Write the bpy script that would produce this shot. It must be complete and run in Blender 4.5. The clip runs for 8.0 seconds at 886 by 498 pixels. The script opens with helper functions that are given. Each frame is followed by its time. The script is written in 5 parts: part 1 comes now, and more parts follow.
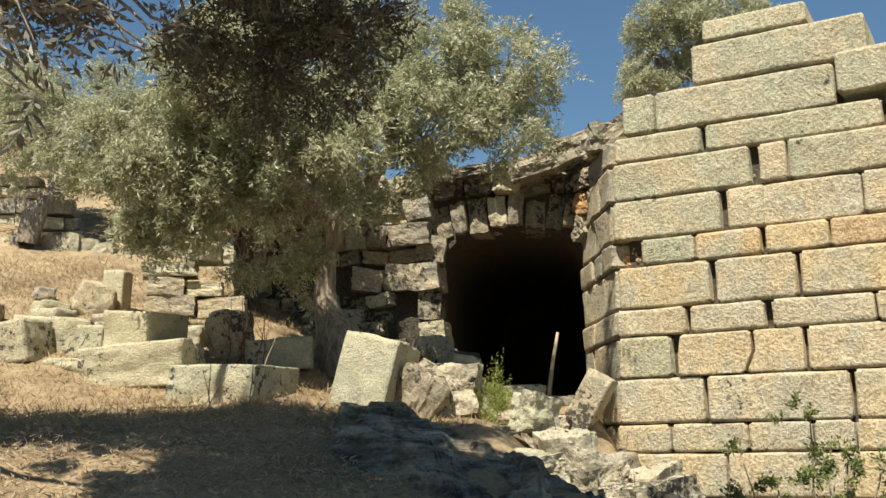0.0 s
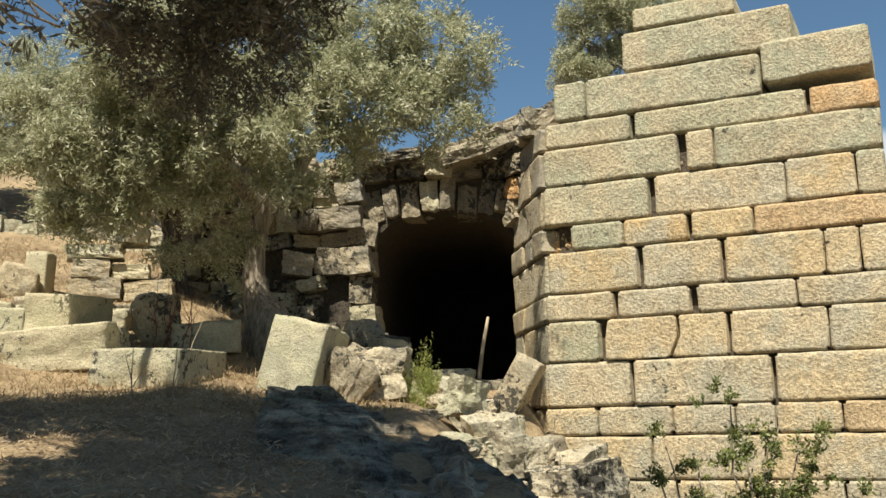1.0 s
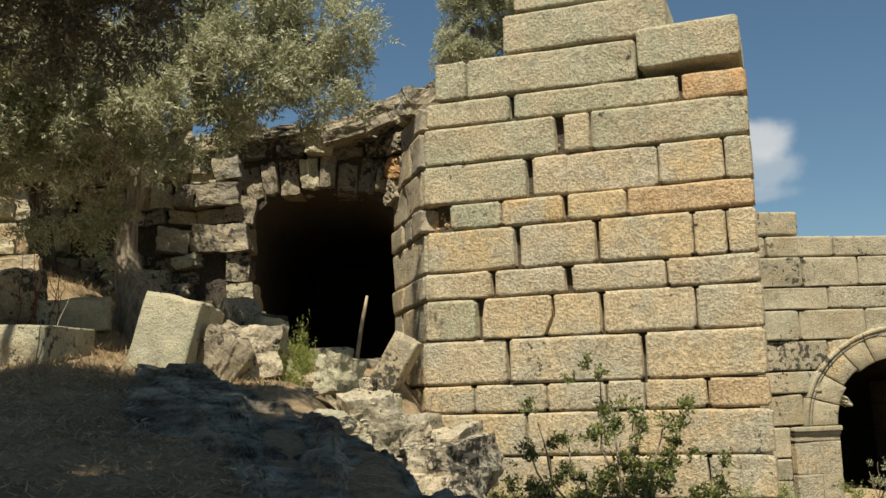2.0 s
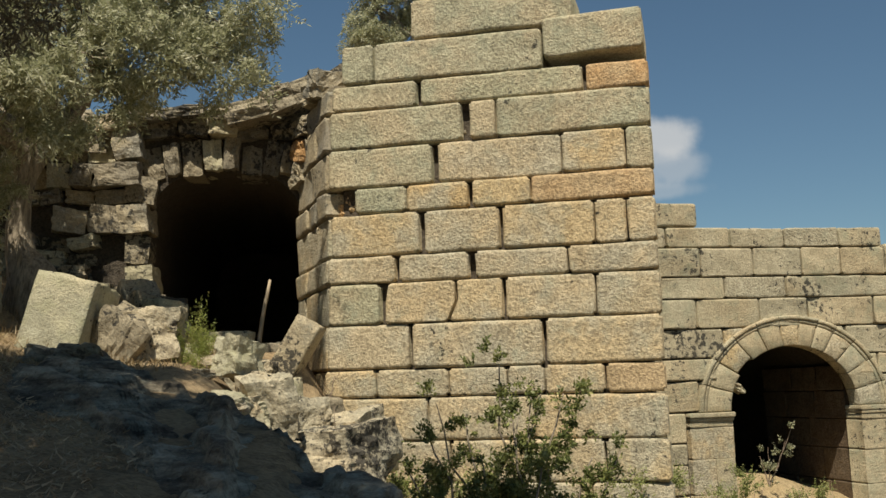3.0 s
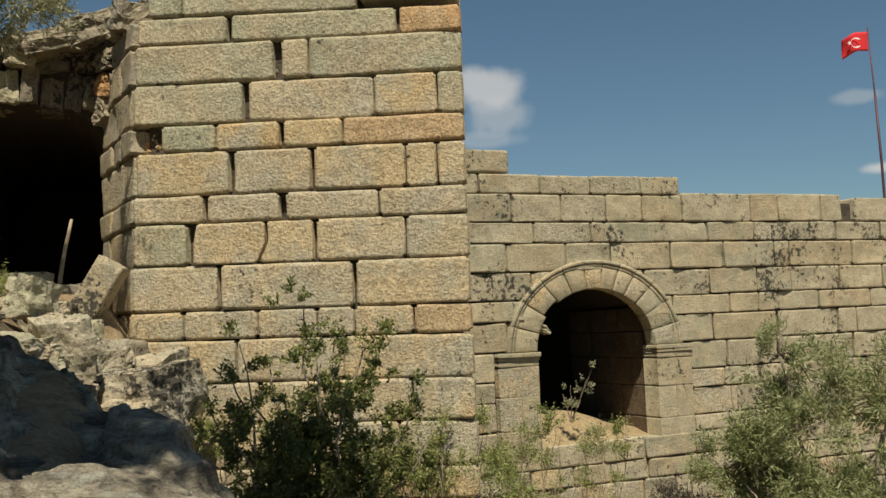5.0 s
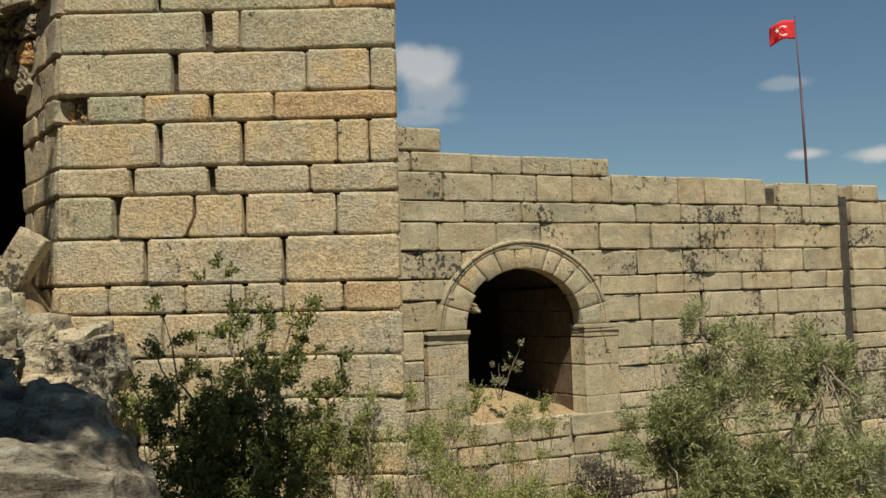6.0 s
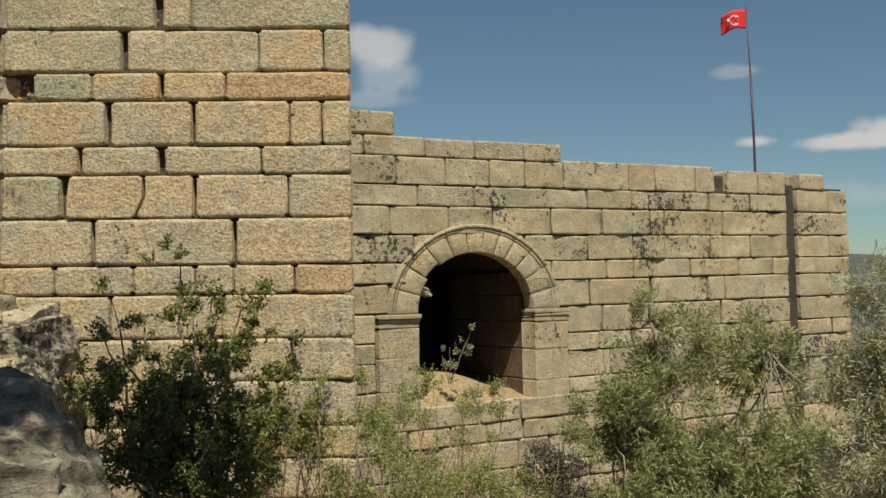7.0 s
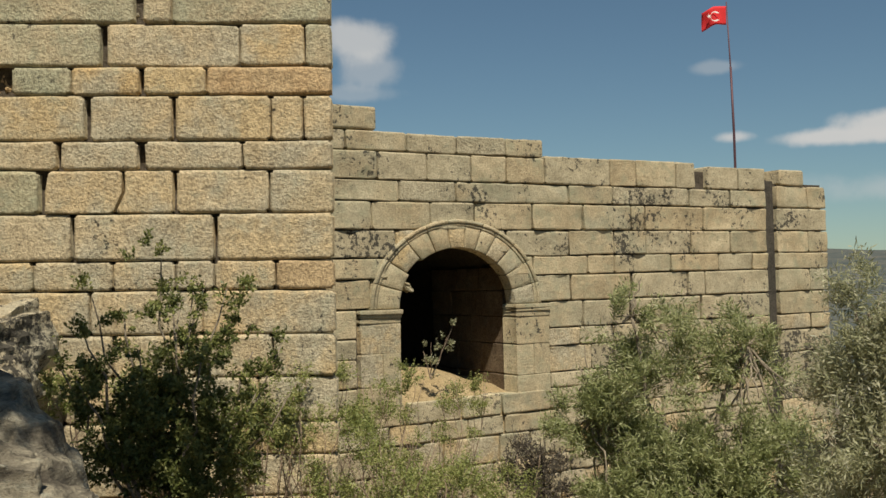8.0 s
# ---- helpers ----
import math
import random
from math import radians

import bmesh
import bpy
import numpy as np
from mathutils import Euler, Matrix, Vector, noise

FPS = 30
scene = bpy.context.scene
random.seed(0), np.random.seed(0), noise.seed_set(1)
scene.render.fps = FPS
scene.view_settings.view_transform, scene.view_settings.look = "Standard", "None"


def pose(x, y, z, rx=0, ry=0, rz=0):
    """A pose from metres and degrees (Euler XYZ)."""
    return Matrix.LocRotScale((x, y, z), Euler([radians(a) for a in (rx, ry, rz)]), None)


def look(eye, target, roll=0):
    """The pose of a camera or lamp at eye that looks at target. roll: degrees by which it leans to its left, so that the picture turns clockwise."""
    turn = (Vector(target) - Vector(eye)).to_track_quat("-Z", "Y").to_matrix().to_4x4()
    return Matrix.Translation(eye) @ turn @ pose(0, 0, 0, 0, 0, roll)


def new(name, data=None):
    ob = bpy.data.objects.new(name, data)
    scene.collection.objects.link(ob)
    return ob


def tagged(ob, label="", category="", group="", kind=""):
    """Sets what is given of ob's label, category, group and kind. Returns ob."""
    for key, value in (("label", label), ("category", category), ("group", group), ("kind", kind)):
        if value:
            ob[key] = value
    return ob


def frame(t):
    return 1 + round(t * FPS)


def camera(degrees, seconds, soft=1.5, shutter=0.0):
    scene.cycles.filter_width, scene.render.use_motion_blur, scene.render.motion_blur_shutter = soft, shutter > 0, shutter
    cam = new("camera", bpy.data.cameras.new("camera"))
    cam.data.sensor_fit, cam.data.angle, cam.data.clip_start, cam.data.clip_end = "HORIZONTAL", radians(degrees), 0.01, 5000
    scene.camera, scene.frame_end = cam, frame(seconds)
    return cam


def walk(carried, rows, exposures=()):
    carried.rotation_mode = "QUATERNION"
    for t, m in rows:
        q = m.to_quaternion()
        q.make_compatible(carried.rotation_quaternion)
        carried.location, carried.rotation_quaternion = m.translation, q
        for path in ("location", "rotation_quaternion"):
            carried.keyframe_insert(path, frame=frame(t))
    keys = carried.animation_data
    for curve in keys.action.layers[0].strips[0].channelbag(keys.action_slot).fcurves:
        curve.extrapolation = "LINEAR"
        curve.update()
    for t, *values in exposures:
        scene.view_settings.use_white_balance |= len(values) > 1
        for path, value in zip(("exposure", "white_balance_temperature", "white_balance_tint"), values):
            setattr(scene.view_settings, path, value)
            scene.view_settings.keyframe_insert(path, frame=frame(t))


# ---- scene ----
cam = camera(46.3, 8.0, soft=1.5)
PATH = [
    (0, (0.274, -12.992, 0.148), (-0.674, -11.271, 0.522), -1.0),
    (0.5, (0.301, -12.967, 0.148), (-0.624, -11.232, 0.512), -1.0),
    (1, (0.334, -12.948, 0.147), (-0.508, -11.166, 0.489), -1.2),
    (1.5, (0.358, -12.928, 0.14), (-0.374, -11.094, 0.457), -1.5),
    (3, (0.46, -12.854, 0.023), (-0.015, -10.932, 0.304), -1.4),
    (3.5, (0.507, -12.836, 0.001), (0.126, -10.89, 0.257), -1.5),
    (4, (0.563, -12.838, -0.018), (0.271, -10.872, 0.205), -1.6),
    (4.5, (0.616, -12.844, -0.03), (0.396, -10.866, 0.164), -1.8),
    (6, (0.69, -12.867, -0.041), (0.667, -10.871, 0.082), -1.2),
    (6.5, (0.693, -12.872, -0.03), (0.72, -10.875, 0.072), -0.8),
    (7, (0.689, -12.872, -0.02), (0.758, -10.875, 0.068), -0.7),
    (7.5, (0.681, -12.869, -0.011), (0.774, -10.873, 0.07), -0.7),
    (8, (0.676, -12.86, -0.004), (0.782, -10.864, 0.073), -0.7),
]
walk(cam, [(t, look(eye, target, roll)) for t, eye, target, roll in PATH], exposures=[(0.0, 0.88, 6480, 7), (0.6, 0.86, 6480, 7), (1.5, 0.60, 6680, 7.5), (3.0, 0.25, 6780, 7.5), (4.0, 0.13, 6800, 7), (8.0, 0.14, 6880, 7.5)])

# ---- world, sun, exposure ----
SUN_TO = Vector((0.05, -0.50, 0.86)).normalized()
world = bpy.data.worlds.new("sky")
scene.world = world
world.use_nodes = True
wt = world.node_tree
wt.nodes.clear()
w_out = wt.nodes.new("ShaderNodeOutputWorld")
w_bg = wt.nodes.new("ShaderNodeBackground")
w_sky = wt.nodes.new("ShaderNodeTexSky")
w_sky.sky_type = "NISHITA"
w_sky.sun_disc = False
w_sky.sun_elevation = math.asin(SUN_TO.z)
w_sky.sun_rotation = math.atan2(SUN_TO.x, SUN_TO.y)
w_sky.altitude = 400
w_sky.air_density, w_sky.dust_density, w_sky.ozone_density = 1.0, 0.3, 1.6
w_bg.inputs["Strength"].default_value = 0.057
w_co = wt.nodes.new("ShaderNodeTexCoord")
w_noise = wt.nodes.new("ShaderNodeTexNoise")
w_noise.inputs["Scale"].default_value = 14.0
w_noise.inputs["Detail"].default_value = 6.0
w_noise.inputs["Roughness"].default_value = 0.55
wt.links.new(w_co.outputs["Generated"], w_noise.inputs["Vector"])


def sky_cloud(direction, size, previous, density):
    """A soft puff of cloud in one direction of the sky."""
    d = Vector(direction).normalized()
    sub = wt.nodes.new("ShaderNodeVectorMath")
    sub.operation = "SUBTRACT"
    sub.inputs[1].default_value = d
    wt.links.new(w_co.outputs["Generated"], sub.inputs[0])
    sc = wt.nodes.new("ShaderNodeVectorMath")
    sc.operation = "MULTIPLY"
    sc.inputs[1].default_value = (1 / size[0], 1 / size[0], 1 / size[1])
    wt.links.new(sub.outputs[0], sc.inputs[0])
    ln = wt.nodes.new("ShaderNodeVectorMath")
    ln.operation = "LENGTH"
    wt.links.new(sc.outputs[0], ln.inputs[0])
    add = wt.nodes.new("ShaderNodeMath")
    add.operation = "MULTIPLY_ADD"
    add.inputs[1].default_value = -2.0
    wt.links.new(w_noise.outputs["Fac"], add.inputs[0])
    wt.links.new(ln.outputs["Value"], add.inputs[2])
    mp = wt.nodes.new("ShaderNodeMapRange")
    mp.inputs["From Min"].default_value = 0.0
    mp.inputs["From Max"].default_value = -0.75
    mp.inputs["To Min"].default_value = 0.0
    mp.inputs["To Max"].default_value = density
    mp.interpolation_type = "SMOOTHSTEP"
    wt.links.new(add.outputs[0], mp.inputs["Value"])
    mix = wt.nodes.new("ShaderNodeMix")
    mix.data_type = "RGBA"
    mix.inputs["B"].default_value = (9.2, 9.3, 9.6, 1)
    wt.links.new(mp.outputs[0], mix.inputs["Factor"])
    wt.links.new(previous, mix.inputs["A"])
    return mix.outputs["Result"]


w_tint = wt.nodes.new("ShaderNodeMix")
w_tint.data_type = "RGBA"
w_tint.blend_type = "MULTIPLY"
w_tint.inputs["Factor"].default_value = 1.0
w_tint.inputs["B"].default_value = (0.84, 0.99, 1.0, 1)
wt.links.new(w_sky.outputs["Color"], w_tint.inputs["A"])
sky_colour = w_tint.outputs["Result"]
for c_dir, c_size, c_den in (((-0.030, 1.0, 0.243), (0.040, 0.026), 0.75), ((-0.014, 1.0, 0.212), (0.040, 0.020), 0.4),
                             ((-0.03, 1.0, 0.19), (0.05, 0.01), 0.3), ((0.41, 0.93, 0.136), (0.06, 0.009), 0.95),
                             ((0.45, 0.9, 0.143), (0.05, 0.014), 0.95), ((0.325, 0.95, 0.139), (0.022, 0.007), 0.8),
                             ((0.31, 0.95, 0.205), (0.03, 0.008), 0.3), ((0.45, 0.9, 0.085), (0.1, 0.02), 0.35)):
    sky_colour = sky_cloud(c_dir, c_size, sky_colour, c_den)
wt.links.new(sky_colour, w_bg.inputs["Color"])
wt.links.new(w_bg.outputs[0], w_out.inputs["Surface"])

sun = new("sun", bpy.data.lights.new("sun", "SUN"))
sun.data.energy = 5.0
sun.data.angle = radians(0.55)
sun.data.color = (1.0, 0.93, 0.81)
sun.matrix_world = look(SUN_TO * 40, (0, 0, 0))

# ---- materials ----


def base_material(name):
    m = bpy.data.materials.new(name)
    m.use_nodes = True
    nt = m.node_tree
    b = nt.nodes["Principled BSDF"]
    b.inputs["Specular IOR Level"].default_value = 0.25
    return m, nt, b


def noise_node(nt, vec, scale, detail=5.0, rough=0.6):
    n = nt.nodes.new("ShaderNodeTexNoise")
    n.inputs["Scale"].default_value = scale
    n.inputs["Detail"].default_value = detail
    n.inputs["Roughness"].default_value = rough
    nt.links.new(vec, n.inputs["Vector"])
    return n.outputs["Fac"]


def ramp(nt, fac, stops):
    r = nt.nodes.new("ShaderNodeValToRGB")
    e = r.color_ramp.elements
    while len(e) < len(stops):
        e.new(0.5)
    for el, (p, c) in zip(e, stops):
        el.position = p
        el.color = (*c, 1) if len(c) == 3 else c
    nt.links.new(fac, r.inputs["Fac"])
    return r.outputs["Color"]


def mixc(nt, fac, a, b, blend="MIX"):
    m = nt.nodes.new("ShaderNodeMix")
    m.data_type = "RGBA"
    m.blend_type = blend
    for sock, v in (("Factor", fac), ("A", a), ("B", b)):
        if isinstance(v, (int, float)):
            m.inputs[sock].default_value = v
        elif isinstance(v, tuple):
            m.inputs[sock].default_value = (*v, 1)
        else:
            nt.links.new(v, m.inputs[sock])
    return m.outputs["Result"]


def bump(nt, b, height, strength, distance, previous=None):
    n = nt.nodes.new("ShaderNodeBump")
    n.inputs["Strength"].default_value = strength
    n.inputs["Distance"].default_value = distance
    nt.links.new(height, n.inputs["Height"])
    if previous:
        nt.links.new(previous, n.inputs["Normal"])
    nt.links.new(n.outputs["Normal"], b.inputs["Normal"])
    return n.outputs["Normal"]


def stone_material(name, tones, lichen, lichen_amount, grain=28.0, coarse=7.0, spots=0.0, per="object", speck=0.5):
    """Weathered granite: a tone for each block, patches, crystals, lichen and pits."""
    m, nt, b = base_material(name)
    co = nt.nodes.new("ShaderNodeTexCoord")
    geo = nt.nodes.new("ShaderNodeNewGeometry")
    info = nt.nodes.new("ShaderNodeObjectInfo")
    vec = geo.outputs["Position"]
    tone = ramp(nt, info.outputs["Random"] if per == "object" else geo.outputs["Random Per Island"], tones)
    patch = noise_node(nt, vec, 1.25, 5.0, 0.62)
    tone = mixc(nt, ramp(nt, patch, [(0.44, (0, 0, 0)), (0.60, (0.85, 0.85, 0.85))]), tone, tones[-1][1])
    fine = noise_node(nt, vec, grain, 3.0, 0.75)
    tone = mixc(nt, speck, tone, ramp(nt, fine, [(0.34, (0.30, 0.27, 0.24)), (0.49, (0.95, 0.94, 0.93)), (0.66, (1.5, 1.47, 1.42))]), "MULTIPLY")
    mid = noise_node(nt, vec, coarse, 6.0, 0.65)
    tone = mixc(nt, 0.6, tone, ramp(nt, mid, [(0.3, (0.6, 0.58, 0.54)), (0.6, (1.1, 1.1, 1.1))]), "MULTIPLY")
    lich = noise_node(nt, vec, 3.1, 8.0, 0.7)
    tone = mixc(nt, ramp(nt, lich, [(0.62 - lichen_amount, (0, 0, 0)), (0.80 - lichen_amount * 0.6, (0.85, 0.85, 0.85))]), tone, lichen)
    if spots:
        gate = nt.nodes.new("ShaderNodeMath")
        gate.operation = "MULTIPLY_ADD"
        gate.inputs[1].default_value = 0.75
        nt.links.new(noise_node(nt, vec, 0.95, 3.0, 0.6), gate.inputs[0])
        nt.links.new(noise_node(nt, vec, 11.0, 8.0, 0.72), gate.inputs[2])
        shift = nt.nodes.new("ShaderNodeMath")
        shift.operation = "SUBTRACT"
        shift.inputs[1].default_value = 0.375
        nt.links.new(gate.outputs[0], shift.inputs[0])
        sp = shift.outputs[0]
        tone = mixc(nt, ramp(nt, sp, [(0.70 - spots, (0, 0, 0)), (0.74 - spots, (0.9, 0.9, 0.9))]), tone, (0.035, 0.033, 0.03))
    nt.links.new(tone, b.inputs["Base Color"])
    b.inputs["Roughness"].default_value = 0.92
    n1 = bump(nt, b, mid, 0.55, 0.05)
    bump(nt, b, fine, 0.85, 0.022, n1)
    return m


OCHRE = stone_material("ochre_granite", [(0.0, (0.50, 0.385, 0.22)), (0.3, (0.53, 0.42, 0.26)), (0.6, (0.49, 0.41, 0.28)), (0.85, (0.55, 0.40, 0.21)), (1.0, (0.42, 0.385, 0.29))], (0.36, 0.36, 0.265), 0.09, spots=0.015)
GREY = stone_material("lichened_granite", [(0.0, (0.39, 0.37, 0.25)), (0.35, (0.44, 0.40, 0.28)), (0.7, (0.37, 0.36, 0.255)), (1.0, (0.47, 0.39, 0.26))], (0.28, 0.30, 0.215), 0.10, spots=0.03)
ORANGE = stone_material("rust_stained_granite", [(0.0, (0.52, 0.30, 0.13)), (1.0, (0.47, 0.36, 0.22))], (0.45, 0.40, 0.28), 0.0)
FAR = stone_material("grey_buff_granite", [(0.0, (0.36, 0.315, 0.215)), (0.3, (0.47, 0.41, 0.28)), (0.55, (0.39, 0.36, 0.26)), (0.8, (0.53, 0.455, 0.31)), (1.0, (0.43, 0.35, 0.225))], (0.28, 0.29, 0.20), 0.13, spots=0.075, grain=34, coarse=5.0, speck=0.42)
FAR_DARK = stone_material("black_lichened_granite", [(0.0, (0.40, 0.36, 0.255)), (1.0, (0.45, 0.39, 0.27))], (0.29, 0.29, 0.21), 0.08, spots=0.125, grain=34, coarse=5.0, speck=0.42)
RUBBLE = stone_material("rubble_stone", [(0.0, (0.29, 0.265, 0.215)), (0.4, (0.40, 0.35, 0.26)), (0.7, (0.25, 0.24, 0.205)), (1.0, (0.44, 0.365, 0.24))], (0.22, 0.22, 0.18), 0.08, spots=0.085, grain=32)
# black lichen spots, over tones lowered further for the facade's shade
RUBBLE_DARK = stone_material("lichened_shaded_rubble", [(0.0, (0.17, 0.155, 0.125)), (0.5, (0.25, 0.22, 0.165)), (1.0, (0.31, 0.265, 0.185))], (0.34, 0.33, 0.26), 0.03, spots=0.145, grain=32)
BLOCK = stone_material("pale_fallen_stone", [(0.0, (0.43, 0.40, 0.28)), (0.5, (0.39, 0.37, 0.27)), (1.0, (0.49, 0.43, 0.29))], (0.36, 0.345, 0.21), 0.13, spots=0.105, grain=42, coarse=5.0, speck=0.35)


def schist_material():
    """Dark layered bedrock: slanting bands of grey and brown, black pits and pale crusts of lichen."""
    m, nt, b = base_material("dark_layered_bedrock")
    geo = nt.nodes.new("ShaderNodeNewGeometry")
    vec = geo.outputs["Position"]
    st = nt.nodes.new("ShaderNodeMapping")
    st.inputs["Rotation"].default_value = (radians(8), radians(-14), radians(25))
    st.inputs["Scale"].default_value = (1.5, 1.5, 8.0)
    nt.links.new(vec, st.inputs["Vector"])
    band = noise_node(nt, st.outputs[0], 1.5, 7.0, 0.68)
    tone = ramp(nt, band, [(0.34, (0.07, 0.06, 0.047)), (0.46, (0.18, 0.157, 0.118)), (0.55, (0.31, 0.275, 0.205)), (0.66, (0.46, 0.42, 0.325))])
    fine = noise_node(nt, vec, 34.0, 4.0, 0.75)
    tone = mixc(nt, 0.6, tone, ramp(nt, fine, [(0.32, (0.35, 0.34, 0.32)), (0.5, (1, 1, 1)), (0.68, (1.4, 1.4, 1.35))]), "MULTIPLY")
    crust = noise_node(nt, vec, 3.4, 9.0, 0.72)
    tone = mixc(nt, ramp(nt, crust, [(0.54, (0, 0, 0)), (0.64, (0.8, 0.8, 0.8))]), tone, (0.36, 0.37, 0.30))
    pits = noise_node(nt, vec, 9.0, 7.0, 0.7)
    tone = mixc(nt, ramp(nt, pits, [(0.58, (0, 0, 0)), (0.66, (0.85, 0.85, 0.85))]), tone, (0.045, 0.042, 0.036))
    nt.links.new(tone, b.inputs["Base Color"])
    b.inputs["Roughness"].default_value = 0.93
    n1 = bump(nt, b, band, 1.0, 0.09)
    bump(nt, b, fine, 0.8, 0.02, n1)
    return m


SCHIST = schist_material()
# black that stands for the shade in the slot of the far wall
SLOT_SHADE = stone_material("slot_shade_black", [(0.0, (0.05, 0.046, 0.04)), (1.0, (0.09, 0.08, 0.065))], (0.13, 0.12, 0.10), 0.03)
FAR_BLACK = stone_material("black_crusted_granite", [(0.0, (0.38, 0.345, 0.25)), (1.0, (0.43, 0.38, 0.27))], (0.29, 0.29, 0.21), 0.08, spots=0.15)
BOULDER = stone_material("pitted_boulder_stone", [(0.0, (0.42, 0.38, 0.28)), (0.5, (0.36, 0.33, 0.25)), (1.0, (0.47, 0.40, 0.28))], (0.24, 0.23, 0.18), 0.12, spots=0.125, grain=30, coarse=10.0)
# brown stone, darkened to stand for the shade inside the doorway
REVEAL_SHADE = stone_material("shaded_passage_stone", [(0.0, (0.13, 0.095, 0.065)), (0.5, (0.17, 0.12, 0.08)), (1.0, (0.20, 0.15, 0.10))], (0.10, 0.08, 0.06), 0.05)
# earth behind the joints, blackened so the passages look deeply shaded
CORE = stone_material("joint_earth_passage_shade", [(0.0, (0.065, 0.055, 0.042)), (1.0, (0.09, 0.075, 0.058))], (0.06, 0.052, 0.04), 0.0)


def ground_material():
    m, nt, b = base_material("dry_grass_soil")
    geo = nt.nodes.new("ShaderNodeNewGeometry")
    vec = geo.outputs["Position"]
    big = noise_node(nt, vec, 0.7, 6.0, 0.65)
    tone = ramp(nt, big, [(0.3, (0.22, 0.165, 0.105)), (0.5, (0.33, 0.25, 0.155)), (0.7, (0.43, 0.34, 0.215))])
    st = nt.nodes.new("ShaderNodeMapping")
    st.inputs["Scale"].default_value = (14, 30, 20)
    st.inputs["Rotation"].default_value = (0, 0, 0.5)
    nt.links.new(vec, st.inputs["Vector"])
    straw = noise_node(nt, st.outputs[0], 1.6, 5.0, 0.75)
    tone = mixc(nt, 0.8, tone, ramp(nt, straw, [(0.3, (0.45, 0.4, 0.36)), (0.52, (1, 1, 1)), (0.7, (1.6, 1.5, 1.3))]), "MULTIPLY")
    clod = noise_node(nt, vec, 5.5, 6.0, 0.7)
    tone = mixc(nt, 0.85, tone, ramp(nt, clod, [(0.32, (0.52, 0.47, 0.42)), (0.5, (0.92, 0.90, 0.86)), (0.68, (1.12, 1.1, 1.05))]), "MULTIPLY")
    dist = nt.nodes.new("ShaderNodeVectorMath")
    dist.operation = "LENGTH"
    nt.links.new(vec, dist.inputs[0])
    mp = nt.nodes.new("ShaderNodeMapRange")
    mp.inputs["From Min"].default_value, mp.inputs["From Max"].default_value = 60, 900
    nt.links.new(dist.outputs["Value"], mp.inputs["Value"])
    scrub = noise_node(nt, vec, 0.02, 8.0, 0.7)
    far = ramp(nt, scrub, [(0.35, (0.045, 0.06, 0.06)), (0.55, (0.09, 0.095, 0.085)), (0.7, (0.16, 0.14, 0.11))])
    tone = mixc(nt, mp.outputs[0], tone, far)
    nt.links.new(tone, b.inputs["Base Color"])
    b.inputs["Roughness"].default_value = 0.95
    n1 = bump(nt, b, straw, 0.7, 0.03)
    bump(nt, b, noise_node(nt, vec, 6.0, 6.0, 0.7), 0.5, 0.06, n1)
    return m


GROUND = ground_material()
EARTH = stone_material("ochre_earth", [(0.0, (0.33, 0.25, 0.14)), (1.0, (0.39, 0.305, 0.18))], (0.30, 0.235, 0.14), 0.05, grain=25)


def leaf_material(name, stops, trans=0.25):
    m, nt, b = base_material(name)
    geo = nt.nodes.new("ShaderNodeNewGeometry")
    tuft = noise_node(nt, geo.outputs["Position"], 3.2, 3.0, 0.6)
    blend = nt.nodes.new("ShaderNodeMath")
    blend.operation = "MULTIPLY_ADD"
    blend.inputs[1].default_value = 0.55
    nt.links.new(geo.outputs["Random Per Island"], blend.inputs[0])
    spread = nt.nodes.new("ShaderNodeMapRange")
    spread.inputs["From Min"].default_value, spread.inputs["From Max"].default_value = 0.3, 0.7
    spread.inputs["To Max"].default_value = 0.45
    nt.links.new(tuft, spread.inputs["Value"])
    nt.links.new(spread.outputs[0], blend.inputs[2])
    c = ramp(nt, blend.outputs[0], stops)
    nt.links.new(c, b.inputs["Base Color"])
    b.inputs["Roughness"].default_value = 0.5
    b.inputs["Specular IOR Level"].default_value = 0.35
    tr = nt.nodes.new("ShaderNodeBsdfTranslucent")
    nt.links.new(c, tr.inputs["Color"])
    mx = nt.nodes.new("ShaderNodeMixShader")
    mx.inputs["Fac"].default_value = trans
    out = nt.nodes["Material Output"]
    nt.links.new(b.outputs[0], mx.inputs[1])
    nt.links.new(tr.outputs[0], mx.inputs[2])
    nt.links.new(mx.outputs[0], out.inputs["Surface"])
    return m


OLIVE = leaf_material("olive_leaf", [(0.0, (0.18, 0.195, 0.10)), (0.45, (0.36, 0.365, 0.215)), (0.75, (0.52, 0.51, 0.355)), (1.0, (0.68, 0.67, 0.55))], 0.42)
OLIVE_YOUNG = leaf_material("young_olive_leaf", [(0.0, (0.12, 0.145, 0.05)), (0.45, (0.27, 0.30, 0.125)), (0.75, (0.43, 0.44, 0.24)), (1.0, (0.64, 0.62, 0.44))], 0.40)
# olive leaf again, with the shade of the near crowns put into its colour
OLIVE_SHADED = leaf_material("shaded_olive_leaf", [(0.0, (0.075, 0.07, 0.055)), (0.6, (0.13, 0.12, 0.09)), (1.0, (0.24, 0.225, 0.17))], 0.25)
BUSH_LEAF = leaf_material("evergreen_shrub_leaf", [(0.0, (0.055, 0.07, 0.022)), (0.5, (0.14, 0.165, 0.05)), (0.8, (0.29, 0.295, 0.10)), (1.0, (0.46, 0.44, 0.18))], 0.32)
